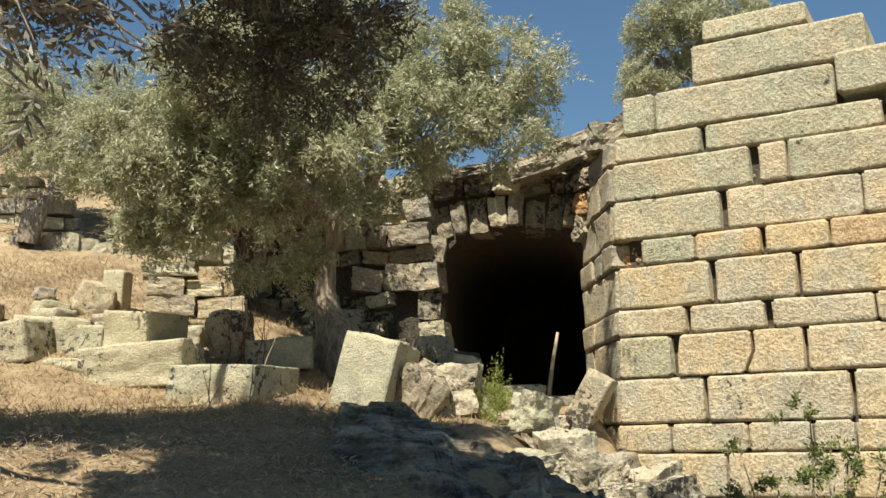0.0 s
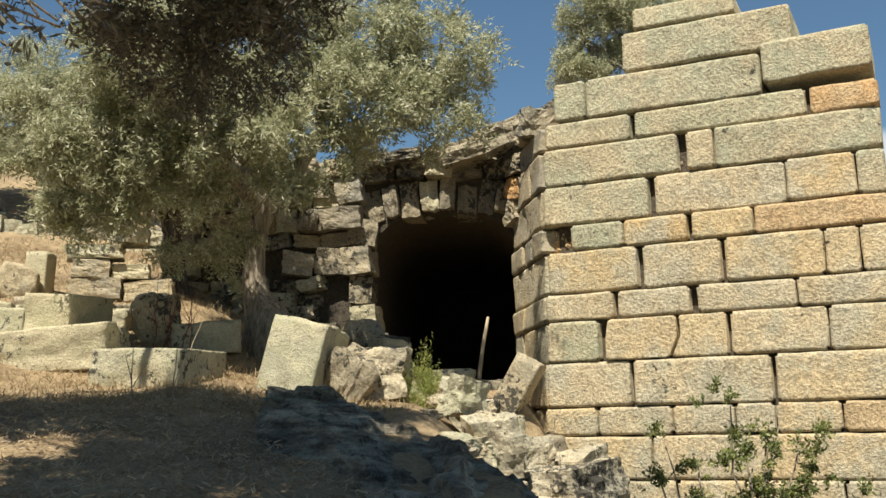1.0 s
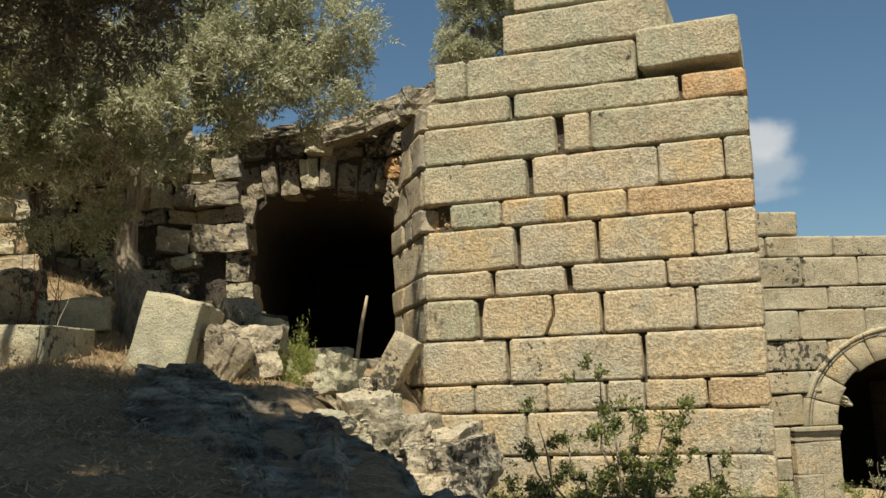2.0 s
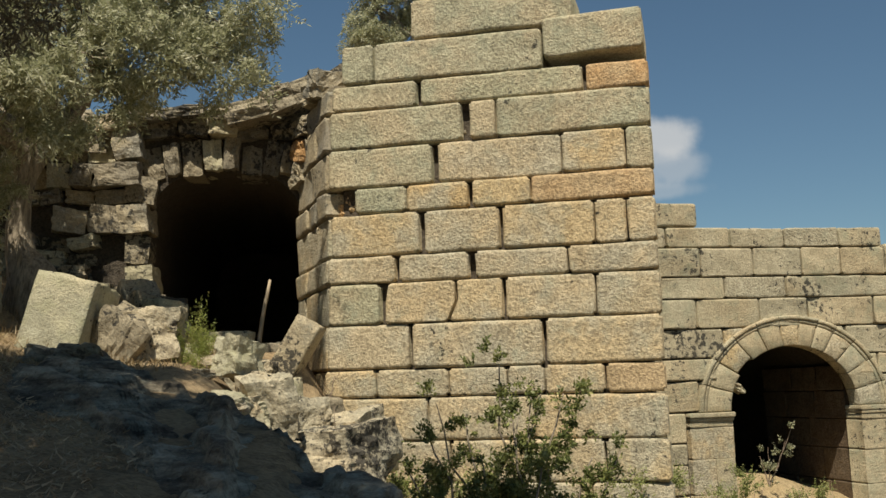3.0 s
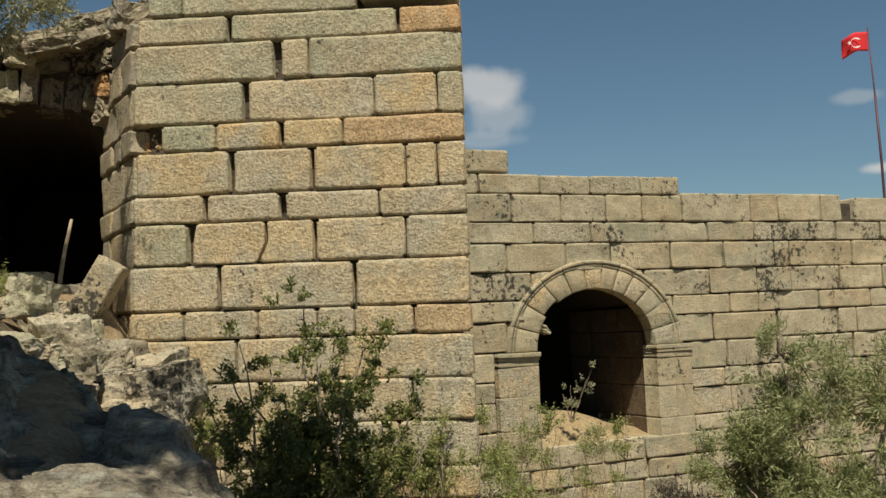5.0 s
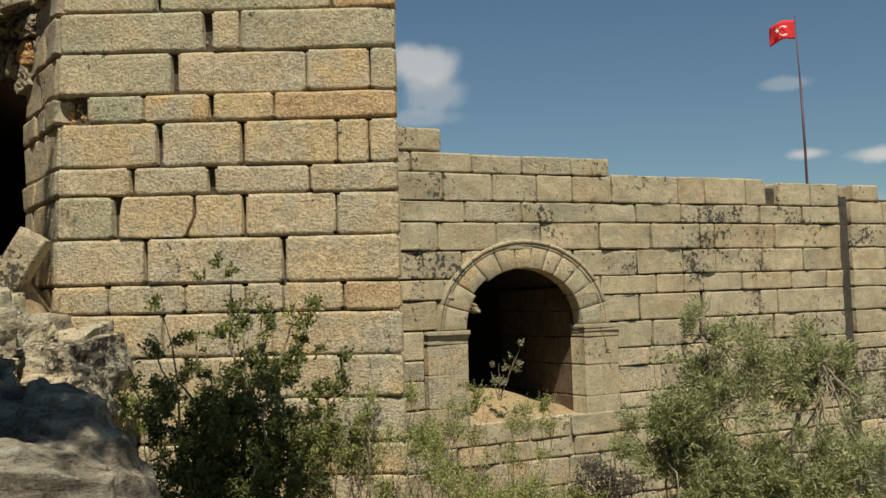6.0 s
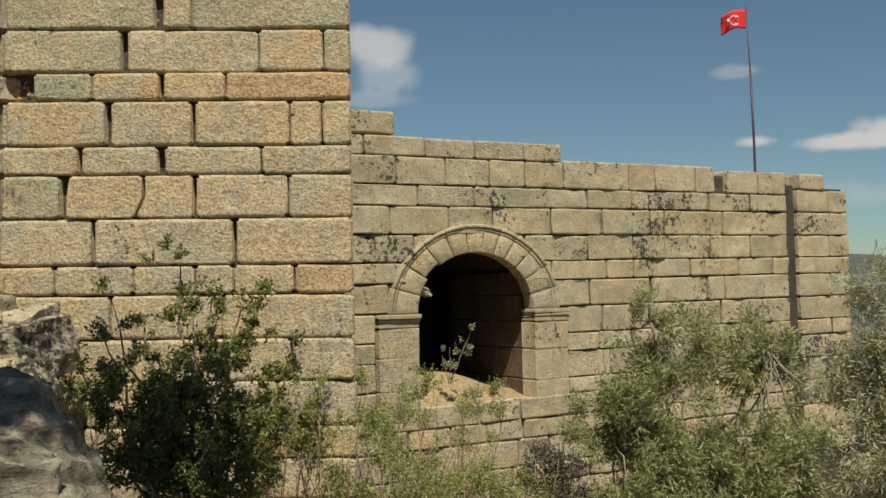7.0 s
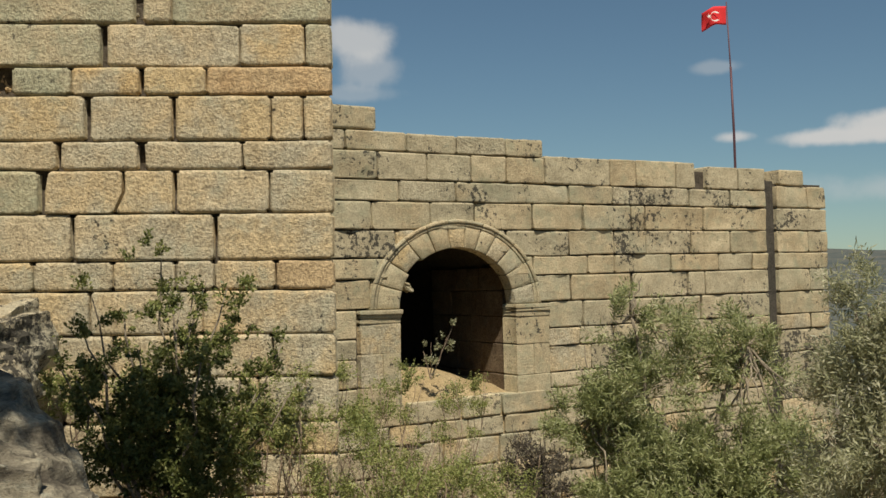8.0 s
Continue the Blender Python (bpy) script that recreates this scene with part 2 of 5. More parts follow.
WEED_LEAF = leaf_material("weed_leaf", [(0.0, (0.13, 0.17, 0.045)), (0.6, (0.25, 0.275, 0.09)), (1.0, (0.42, 0.38, 0.18))])
FRESH_LEAF = leaf_material("fresh_tuft_leaf", [(0.0, (0.20, 0.25, 0.05)), (0.6, (0.33, 0.37, 0.10)), (1.0, (0.50, 0.46, 0.20))], 0.4)
# dead leaf coloured dark enough to pass for shadow
SHADE_LEAF = leaf_material("dead_leaf_shade", [(0.0, (0.04, 0.034, 0.028)), (0.7, (0.10, 0.082, 0.06)), (1.0, (0.22, 0.18, 0.13))], 0.1)
LITTER = leaf_material("grey_leaf_litter", [(0.0, (0.22, 0.16, 0.10)), (0.6, (0.40, 0.31, 0.20)), (1.0, (0.62, 0.52, 0.37))])
DRY = leaf_material("dry_grass_blade", [(0.0, (0.20, 0.135, 0.065)), (0.6, (0.34, 0.25, 0.13)), (1.0, (0.50, 0.40, 0.23))])


def bark_material(name, dark, light):
    m, nt, b = base_material(name)
    geo = nt.nodes.new("ShaderNodeNewGeometry")
    st = nt.nodes.new("ShaderNodeMapping")
    st.inputs["Scale"].default_value = (1, 1, 0.22)
    nt.links.new(geo.outputs["Position"], st.inputs["Vector"])
    n = noise_node(nt, st.outputs[0], 22.0, 7.0, 0.7)
    nt.links.new(ramp(nt, n, [(0.32, dark), (0.62, light)]), b.inputs["Base Color"])
    b.inputs["Roughness"].default_value = 0.95
    bump(nt, b, n, 0.9, 0.04)
    return m


BARK = bark_material("olive_bark", (0.10, 0.082, 0.06), (0.38, 0.32, 0.24))
# olive bark darkened to stand for deep shade
SHADED_BARK = bark_material("shaded_olive_bark", (0.05, 0.042, 0.034), (0.16, 0.135, 0.105))
TWIG = bark_material("dry_twig", (0.16, 0.11, 0.08), (0.40, 0.31, 0.23))


def plain_material(name, colour, rough=0.6, metal=0.0):
    m, nt, b = base_material(name)
    geo = nt.nodes.new("ShaderNodeNewGeometry")
    n = noise_node(nt, geo.outputs["Position"], 9.0, 5.0)
    nt.links.new(mixc(nt, 0.35, colour, ramp(nt, n, [(0.3, (0.7, 0.7, 0.7)), (0.7, (1.15, 1.15, 1.15))]), "MULTIPLY"), b.inputs["Base Color"])
    b.inputs["Roughness"].default_value = rough
    b.inputs["Metallic"].default_value = metal
    return m


POLE_PAINT = plain_material("flagpole_paint", (0.10, 0.05, 0.06), 0.5, 0.2)
FLAG_RED = plain_material("red_flag_cloth", (0.62, 0.03, 0.035), 0.8)
FLAG_WHITE = plain_material("white_flag_cloth", (0.8, 0.8, 0.78), 0.8)
DEAD_WOOD = plain_material("bleached_wood", (0.42, 0.34, 0.24), 0.9)

# ---- mesh helpers ----


def mesh_of(name, verts, faces, mat, smooth=True):
    me = bpy.data.meshes.new(name)
    me.from_pydata([tuple(v) for v in verts], [], [tuple(int(i) for i in f) for f in faces])
    me.materials.append(mat)
    if smooth:
        me.polygons.foreach_set("use_smooth", [True] * len(me.polygons))
    me.update()
    return me


def thing(name, label, category, group="", kind="", at=(0, 0, 0)):
    ob = new(name)
    ob.empty_display_size = 0.2
    ob.location = at
    return tagged(ob, label, category, group, kind)


def under(ob, parent):
    ob.parent = parent
    ob.matrix_parent_inverse = Matrix.Translation(parent.location).inverted() if parent.type == "EMPTY" else parent.matrix_basis.inverted()
    return ob


def wall_frame(origin, direction):
    d = Vector((direction[0], direction[1], 0)).normalized()
    m = Matrix(((d.x, -d.y, 0, origin[0]), (d.y, d.x, 0, origin[1]), (0, 0, 1, 0), (0, 0, 0, 1)))
    return m


def steps_of(w, edge):
    inner = max(1, int(round((w - 2 * edge) / 0.22)))
    mid = [edge + (w - 2 * edge) * i / inner for i in range(inner + 1)]
    rim = min(0.02, (mid[1] - mid[0]) * 0.3)
    return [0, edge * 0.4, mid[0], mid[0] + rim] + mid[1:-1] + [mid[-1] - rim, mid[-1], w - edge * 0.4, w]


def stone_mesh(name, w, h, d, mat, seed, rough=0.012, edge=0.045, sink=0.05):
    """A hewn block, its front at y = 0, with worn, rounded edges and an uneven face."""
    rng = np.random.default_rng(seed)
    edge = min(edge, w * 0.3, h * 0.3)
    us, vs = steps_of(w, edge), steps_of(h, edge)
    nu, nv = len(us), len(vs)
    off = rng.uniform(-50, 50, 3)
    chip = rng.uniform(0.5, 1.6, 4)
    verts = []
    for j, v in enumerate(vs):
        for i, u in enumerate(us):
            di, dj = min(i, nu - 1 - i), min(j, nv - 1 - j)
            depth = {0: sink, 1: sink * 0.3}.get(min(di, dj), 0.0)
            n = noise.fractal(Vector((u * 2.6, v * 2.6, 0)) + Vector(off), 1.0, 2.0, 3)
            y = depth + n * rough * (2.0 if min(di, dj) > 1 else 1.2)
            k = chip[(2 if v > h / 2 else 0) + (1 if u > w / 2 else 0)]
            x, z = u, v
            if di <= 1 and dj <= 1:
                x += (0.024 * k if i < nu / 2 else -0.024 * k)
                z += (0.020 * k if j < nv / 2 else -0.020 * k)
                y += 0.01 * k
            e = noise.fractal(Vector((u * 7, v * 7, 7)) + Vector(off), 1.0, 2.0, 2) * rough * 1.3
            if di == 0:
                x += abs(e) if i == 0 else -abs(e)
            if dj == 0:
                z += abs(e) if j == 0 else -abs(e)
            verts.append((x, y, z))
    faces = [(j * nu + i, j * nu + i + 1, (j + 1) * nu + i + 1, (j + 1) * nu + i) for j in range(nv - 1) for i in range(nu - 1)]
    rim = [i for i in range(nu)] + [j * nu + nu - 1 for j in range(1, nv)] + [(nv - 1) * nu + i for i in range(nu - 2, -1, -1)] + [j * nu for j in range(nv - 2, 0, -1)]
    base = len(verts)
    for r in rim:
        verts.append((verts[r][0], d, verts[r][2]))
    n = len(rim)
    faces += [(rim[(k + 1) % n], rim[k], base + k, base + (k + 1) % n) for k in range(n)]
    faces.append(tuple(base + k for k in range(n)))
    return mesh_of(name, verts, faces, mat)


stone_seed = [100]


def lay(parent, frame_m, x0, x1, z0, z1, mat, depth=0.32, proud=0.0, gap=0.008, rough=0.017, tilt=0.0, edge=0.04, name="stone", sink=0.03, loose=1.0):
    """One block of a wall between x0 and x1, z0 and z1 in the wall's own frame."""
    stone_seed[0] += 1
    rng = random.Random(stone_seed[0])
    me = stone_mesh(name, x1 - x0 - gap, z1 - z0 - gap * 0.5, depth, mat, stone_seed[0], rough, edge, sink)
    ob = new(name, me)
    ob.matrix_basis = frame_m @ pose(x0 + gap / 2, -proud - rng.uniform(0, 0.016) * loose, z0 + gap * 0.25, 0, tilt + rng.uniform(-0.5, 0.5), rng.uniform(-0.6, 0.6) * loose)
    under(ob, parent)
    return ob


def cut_row(parent, frame_m, joints, z0, z1, mats, gaps=(), **kw):
    """A course of blocks; joints listed along the wall, with wide open joints where named in gaps."""
    for k in range(len(joints) - 1):
        a, b = joints[k], joints[k + 1]
        if (k in gaps) or b - a < 0.03:
            continue
        lay(parent, frame_m, a, b, z0, z1, mats(k) if callable(mats) else mats, **kw)


def random_joints(x0, x1, lo, hi, seed):
    rng = random.Random(seed)
    out = [x0]
    while x1 - out[-1] > hi * 1.25:
        out.append(out[-1] + rng.uniform(lo, hi))
    if x1 - out[-1] > hi:
        out.append((out[-1] + x1) / 2)
    return out + [x1]


def box_verts(x0, x1, y0, y1, z0, z1):
    return [(x, y, z) for z in (z0, z1) for y in (y0, y1) for x in (x0, x1)]


BOX_FACES = [(0, 2, 3, 1), (4, 5, 7, 6), (0, 1, 5, 4), (2, 6, 7, 3), (0, 4, 6, 2), (1, 3, 7, 5)]


def solid(name, boxes, mat, frame_m=None):
    verts, faces = [], []
    for b in boxes:
        n = len(verts)
        verts += box_verts(*b)
        faces += [tuple(n + i for i in f) for f in BOX_FACES]
    ob = new(name, mesh_of(name, verts, faces, mat, False))
    if frame_m:
        ob.matrix_basis = frame_m
    return ob


def arch_profile(cx, half, spring, rise, floor, power=2.0, n=18):
    pts = [(cx - half, floor)]
    for i in range(n + 1):
        a = math.pi * (1 - i / n)
        c, s = math.cos(a), math.sin(a)
        pts.append((cx + half * math.copysign(abs(c) ** (2 / power), c), spring + rise * abs(s) ** (2 / power)))
    return pts + [(cx + half, floor)]


def pierced_core(name, x0, x1, z0, z1, front, back, profile, length, mat, frame_m):
    """The mass of a wall with an arched passage through it, which runs on and ends in the dark."""
    n = len(profile)
    outer = []
    for k, (px, pz) in enumerate(profile):
        if k == 0:
            outer.append((x0, pz))
        elif k == n - 1:
            outer.append((x1, pz))
        else:
            f = (k - 1) / (n - 3)
            outer.append((x0 + (x1 - x0) * min(1, max(0, (f - 0.2) / 0.6)), z1 if 0.15 < f < 0.85 else pz + (z1 - pz) * min(f, 1 - f) / 0.15))
    verts, faces = [], []
    for y in (front, back):
        verts += [(x, y, z) for x, z in profile] + [(x, y, z) for x, z in outer]
    for k in range(n - 1):
        faces.append((k, k + 1, n + k + 1, n + k))
        faces.append((2 * n + k + 1, 2 * n + k, 3 * n + k, 3 * n + k + 1))
        faces.append((n + k, n + k + 1, 3 * n + k + 1, 3 * n + k))
    base = len(verts)
    verts += [(x, front + length, z) for x, z in profile]
    for k in range(n - 1):
        faces.append((k + 1, k, base + k, base + k + 1))
    faces.append(tuple(base + k for k in range(n)))
    ob = new(name, mesh_of(name, verts, faces, mat, False))
    ob.matrix_basis = frame_m
    return ob


def rock_mesh(name, sx, sy, sz, mat, seed, boxy=0.5, rough=0.16, n=14, strata=0.0, smooth_faces=True):
    """A weathered boulder or broken block: a swollen box, broken up at two scales."""
    rng = np.random.default_rng(seed)
    off = Vector(rng.uniform(-90, 90, 3))
    verts, index, faces = [], {}, []

    def vert(p):
        key = tuple(round(v, 5) for v in p)
        if key not in index:
            q = Vector(p)
            s = q.normalized()
            q = q * boxy + s * (1 - boxy)
            n1 = noise.fractal(s * 1.3 + off, 1.0, 2.0, 4) * rough
            n2 = noise.ridged_multi_fractal(s * 3.2 + off, 0.9, 2.1, 4, 1.0, 2.0) * rough * 0.18
            q = q * (1 + n1 - n2)
            if strata:
                q.z += strata * (math.sin((q.z + q.x * 0.35) * 16 + n1 * 8) * 0.06)
            index[key] = len(verts)
            verts.append((q.x * sx / 2, q.y * sy / 2, q.z * sz / 2))
        return index[key]

    for ax in range(3):
        for sgn in (-1, 1):
            for i in range(n):
                for j in range(n):
                    quad = []
                    for di, dj in ((0, 0), (1, 0), (1, 1), (0, 1)):
                        p = [0, 0, 0]
                        p[ax] = sgn
                        p[(ax + 1) % 3] = -1 + 2 * (i + di) / n
                        p[(ax + 2) % 3] = -1 + 2 * (j + dj) / n
                        quad.append(vert(p))
                    faces.append(quad if sgn > 0 else quad[::-1])
    return mesh_of(name, verts, faces, mat, smooth_faces)


def tube(points, radii, sides=8, wob=0.0, seed=0):
    """Verts and faces of a tapered, crooked limb along the points."""
    verts, faces = [], []
    pts = [Vector(p) for p in points]
    for k, p in enumerate(pts):
        d = (pts[min(k + 1, len(pts) - 1)] - pts[max(k - 1, 0)]).normalized()
        a = d.orthogonal().normalized() if k == 0 else (a - d * a.dot(d)).normalized()
        b = d.cross(a)
        for s in range(sides):
            t = 2 * math.pi * s / sides
            r = radii[k] * (1 + wob * noise.noise(Vector((math.cos(t) * 1.5, math.sin(t) * 1.5, k * 0.35 + seed))))
            verts.append(p + (a * math.cos(t) + b * math.sin(t)) * r)
    for k in range(len(pts) - 1):
        for s in range(sides):
            faces.append((k * sides + s, k * sides + (s + 1) % sides, (k + 1) * sides + (s + 1) % sides, (k + 1) * sides + s))
    faces.append(tuple((len(pts) - 1) * sides + s for s in range(sides)))
    return verts, faces


def bent(a, b, n, sway, seed):
    """A crooked line from a to b."""
    rng = random.Random(seed)
    a, b = Vector(a), Vector(b)
    o = Vector((rng.uniform(-50, 50), rng.uniform(-50, 50), 0))
    ln = (b - a).length
    return [a.lerp(b, i / n) + Vector((noise.noise(o + Vector((i * 0.6, 0, 0))), noise.noise(o + Vector((0, i * 0.6, 3))), noise.noise(o + Vector((2, 0, i * 0.6))) * 0.6)) * sway * ln * math.sin(math.pi * i / n) for i in range(n + 1)]


def join(pieces):
    verts, faces = [], []
    for v, f in pieces:
        n = len(verts)
        verts += v
        faces += [tuple(n + i for i in q) for q in f]
    return verts, faces


def leaves_mesh(name, blobs, twigs, per_twig, length, width, twig_len, mat, seed, droop=0.35, clumps=0):
    """A crown of narrow leaves set along twigs, which gather in clumps within the given (x, y, z, radius) masses."""
    rng = np.random.default_rng(seed)
    bl = np.array(blobs, float)
    weight = bl[:, 3] ** 2.2
    weight /= weight.sum()
    count = clumps or max(14, twigs // (14 if twig_len < 0.15 else 46))
    pick = rng.choice(len(bl), count, p=weight)
    d = rng.normal(size=(count, 3))
    d /= np.linalg.norm(d, axis=1)[:, None]
    centre = bl[pick, :3] + d * (bl[pick, 3] * rng.uniform(0.35, 1.0, count) ** 0.5)[:, None]
    spread = bl[pick, 3] * rng.uniform(0.13, 0.34, count)
    lead = rng.normal(size=(count, 3)) * 0.5
    which = rng.choice(count, twigs, p=spread ** 1.3 / (spread ** 1.3).sum())
    p = centre[which] + rng.normal(size=(twigs, 3)) * (spread[which] * 0.55)[:, None]
    out = p - bl[pick[which], :3]
    out /= np.linalg.norm(out, axis=1)[:, None] + 1e-6
    way = out * 0.6 + lead[which] + rng.normal(size=(twigs, 3)) * 0.32
    way[:, 2] -= droop
    way /= np.linalg.norm(way, axis=1)[:, None]
    n = twigs * per_twig
    ti = np.repeat(np.arange(twigs), per_twig)
    s = np.tile((np.arange(per_twig) + 0.5) / per_twig, twigs)
    tl = twig_len * rng.uniform(0.6, 1.3, twigs)
    base = p[ti] + way[ti] * (s * tl[ti])[:, None]
    base[:, 2] -= 0.25 * droop * (s * tl[ti]) ** 2 / max(twig_len, 0.01)
    side = rng.normal(size=(n, 3))
    side -= way[ti] * (side * way[ti]).sum(1)[:, None]
    side /= np.linalg.norm(side, axis=1)[:, None] + 1e-6
    axis = way[ti] * rng.uniform(0.3, 0.9, n)[:, None] + side * 0.8
    axis /= np.linalg.norm(axis, axis=1)[:, None]
    flat = np.cross(axis, rng.normal(size=(n, 3)))
    flat /= np.linalg.norm(flat, axis=1)[:, None] + 1e-6
    ll = length * rng.uniform(0.6, 1.25, n)[:, None]
    ww = width * rng.uniform(0.7, 1.2, n)[:, None]
    v = np.empty((n, 4, 3))
    v[:, 0] = base
    v[:, 1] = base + axis * ll * 0.5 + flat * ww * 0.5
    v[:, 2] = base + axis * ll
    v[:, 3] = base + axis * ll * 0.5 - flat * ww * 0.5
    me = bpy.data.meshes.new(name)
    me.vertices.add(n * 4)
    me.vertices.foreach_set("co", v.ravel())
    me.loops.add(n * 4)
    me.loops.foreach_set("vertex_index", np.arange(n * 4, dtype=np.int32))
    me.polygons.add(n)
    me.polygons.foreach_set("loop_start", np.arange(0, n * 4, 4, dtype=np.int32))
    me.polygons.foreach_set("loop_total", np.full(n, 4, dtype=np.int32))
    me.materials.append(mat)
    me.update(calc_edges=True)
    return me


def tree(name, label, category, base, limbs, blobs, twigs, leaf, mat, seed, group="", per_twig=9, twig_len=0.2, droop=0.35, trunk_name="trunk", trunk_rows=None, bark=None, twig_limbs=True):
    """Trunk and limbs as crooked tapered tubes; the crown as leaves on twigs. limbs: (from, to, radius at the foot, at the tip)."""
    ob = thing(name, label, category, group, at=base)
    pieces = [tube(bent(a, b, 9, 0.10, seed + i), [r0 + (r1 - r0) * k / 9 for k in range(10)], 9, 0.45, seed + i * 3.1) for i, (a, b, r0, r1) in enumerate(limbs)]
    if trunk_rows:
        pieces.insert(0, tube([r[:3] for r in trunk_rows], [r[3] for r in trunk_rows], 14, 0.7, seed))
    trunk_pieces = pieces[:1]
    under(new(trunk_name, mesh_of(trunk_name, *join(trunk_pieces), bark or BARK)), ob)
    for pc in pieces[1:]:
        under(new("limb", mesh_of("limb", *pc, bark or BARK)), ob)
    if twig_limbs:
        rng = random.Random(seed + 5)
        tips = [b for _, b, _, _ in limbs]
        fine = []
        for k in range(min(60, 5 * len(blobs))):
            bx, by, bz, br = blobs[k % len(blobs)]
            tip = Vector((bx, by, bz)) + Vector((rng.uniform(-1, 1), rng.uniform(-1, 1), rng.uniform(-0.7, 0.9))) * br * 0.8
            start = min(tips, key=lambda q: (Vector(q) - Vector((bx, by, bz))).length)
            fine.append(tube(bent(start, tip, 6, 0.18, seed * 7 + k), [0.018 * (1 - i / 7) + 0.003 for i in range(7)], 5))
        tagged(under(new("twig_mass", mesh_of("twig_mass", *join(fine), bark or BARK)), ob), kind="stuff")
    cr = new("crown", leaves_mesh("crown", blobs, twigs, per_twig, leaf[0], leaf[1], twig_len, mat, seed, droop))
    under(cr, ob)
    return ob


# ---- ground: hillside, mound, gully and distant hills ----
STAND = (0.5, -13.0)


def smooth(v, a, b):
    t = min(1.0, max(0.0, (v - a) / (b - a)))
    return t * t * (3 - 2 * t)


def line(v, xs, zs):
    return float(np.interp(v, xs, zs))


def ground_z(x, y):
    dx, dy = x - STAND[0], y - STAND[1]
    r = math.hypot(dx, dy)
    az = math.degrees(math.atan2(-dx, dy))
    if az < -150:
        az += 360
    hill = line(r, [0, 2.5, 5, 7, 9, 11, 12.5, 13.6, 15, 19.5, 22, 30, 60, 300, 900, 3000], [-1.6, -1.35, -0.6, -0.15, 0.3, 0.58, 0.98, 1.4, 1.9, 3.4, 4.6, 8.0, 17, 40, 60, 60])
    mid = line(r, [0, 2.5, 5, 7, 8.6, 11, 13, 14.5, 20, 40, 300, 3000], [-1.6, -1.35, -0.6, -0.15, 0.1, 0.42, 0.6, 0.78, 0.8, 0.8, 0.8, 0.8])
    low = line(r, [0, 3, 6, 10, 14, 18, 25, 60, 250, 900, 1600, 2400, 3000, 5000], [-1.6, -1.8, -2.2, -2.6, -3.3, -4.4, -6, -15, -55, -70, -30, 62, 90, 60])
    dip = smooth(r, 7.0, 8.6) * (1 - smooth(y, -1.6, -0.6))
    w = smooth(az, 13 - dip, 23 + 5.5 * dip) if az < 120 else 1 - smooth(az, 120, 175)
    h = smooth(az, 31, 40) if az < 90 else 1 - smooth(az, 90, 160)
    z = low + (mid + (hill - mid) * h - low) * w
    if r < 60:
        n = noise.fractal(Vector((x * 0.55, y * 0.55, 0)), 1.0, 2.0, 5) * 0.09 + noise.fractal(Vector((x * 2.6, y * 2.6, 4)), 1.0, 2.0, 4) * 0.03
        z += n * smooth(r, 0.8, 3)
    else:
        z += noise.fractal(Vector((x * 0.0016, y * 0.0016, 9)), 1.0, 2.0, 6) * 26 * smooth(r, 200, 1500)
    return z


def spaced(lo, hi, step, reach):
    core = list(np.arange(lo, hi + 1e-6, step))
    out, d, v = [], step, hi
    while v < reach:
        d *= 1.28
        v += d
        out.append(v)
    below, d, v = [], step, lo
    while v > -reach:
        d *= 1.28
        v -= d
        below.append(v)
    return below[::-1] + core + out


gx, gy = spaced(-19, 8, 0.14, 4500), spaced(-14.5, 6, 0.14, 4500)
g_verts = [(x, y, ground_z(x, y)) for y in gy for x in gx]
g_faces = [(j * len(gx) + i, j * len(gx) + i + 1, (j + 1) * len(gx) + i + 1, (j + 1) * len(gx) + i) for j in range(len(gy) - 1) for i in range(len(gx) - 1)]
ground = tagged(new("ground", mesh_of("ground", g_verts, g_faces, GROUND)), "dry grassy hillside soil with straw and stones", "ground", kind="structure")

# ---- the great pier of the retaining wall ----
PIER = wall_frame((0, 0), (1, 0))
pier = solid("wall_pier", [(-4.12, -0.16, 0.16, 1.1, -4.5, 4.2), (-4.0, -1.4, 0.2, 1.0, 4.2, 4.7), (-2.9, -1.0, 0.25, 1.0, 4.7, 5.2)], CORE)
tagged(pier, "tall ashlar pier of weathered ochre granite blocks, lichened grey above", "wall", kind="structure")


cut_row(pier, PIER, [-2.93, -1.6], 5.31, 5.62, GREY, depth=0.9)
cut_row(pier, PIER, [-3.1, -0.92], 4.76, 5.31, GREY, depth=1.0)
cut_row(pier, PIER, [-4.08, -3.62, -1.34], 4.2, 4.75, GREY, depth=0.8, rough=0.018)
lay(pier, PIER, -1.32, -0.03, 4.30, 4.84, GREY, depth=0.9, proud=0.03, tilt=-1.5)
cut_row(pier, PIER, [-4.22, -3.03, -2.98, -0.83], 3.84, 4.2, GREY, gaps=(1,))
lay(pier, PIER, -0.80, 0.0, 3.84, 4.19, ORANGE)
cut_row(pier, PIER, [-4.26, -2.43, -2.33, -1.97, 0.0], 3.32, 3.84, GREY, gaps=(1,))
cut_row(pier, PIER, [-4.28, -2.84, -2.77, -1.14, -0.33, 0.0], 2.78, 3.32, lambda k: (GREY, GREY, OCHRE, OCHRE, GREY)[k], gaps=(1,))
cut_row(pier, PIER, [-3.91, -3.2, -2.36, -2.32, -1.55, 0.0], 2.425, 2.78, lambda k: (GREY, OCHRE, OCHRE, OCHRE, ORANGE)[k], gaps=(2,))
cut_row(pier, PIER, [-4.25, -3.03, -2.97, -1.97, -1.93, -0.76, -0.36, 0.0], 1.86, 2.425, OCHRE, gaps=(1, 3))
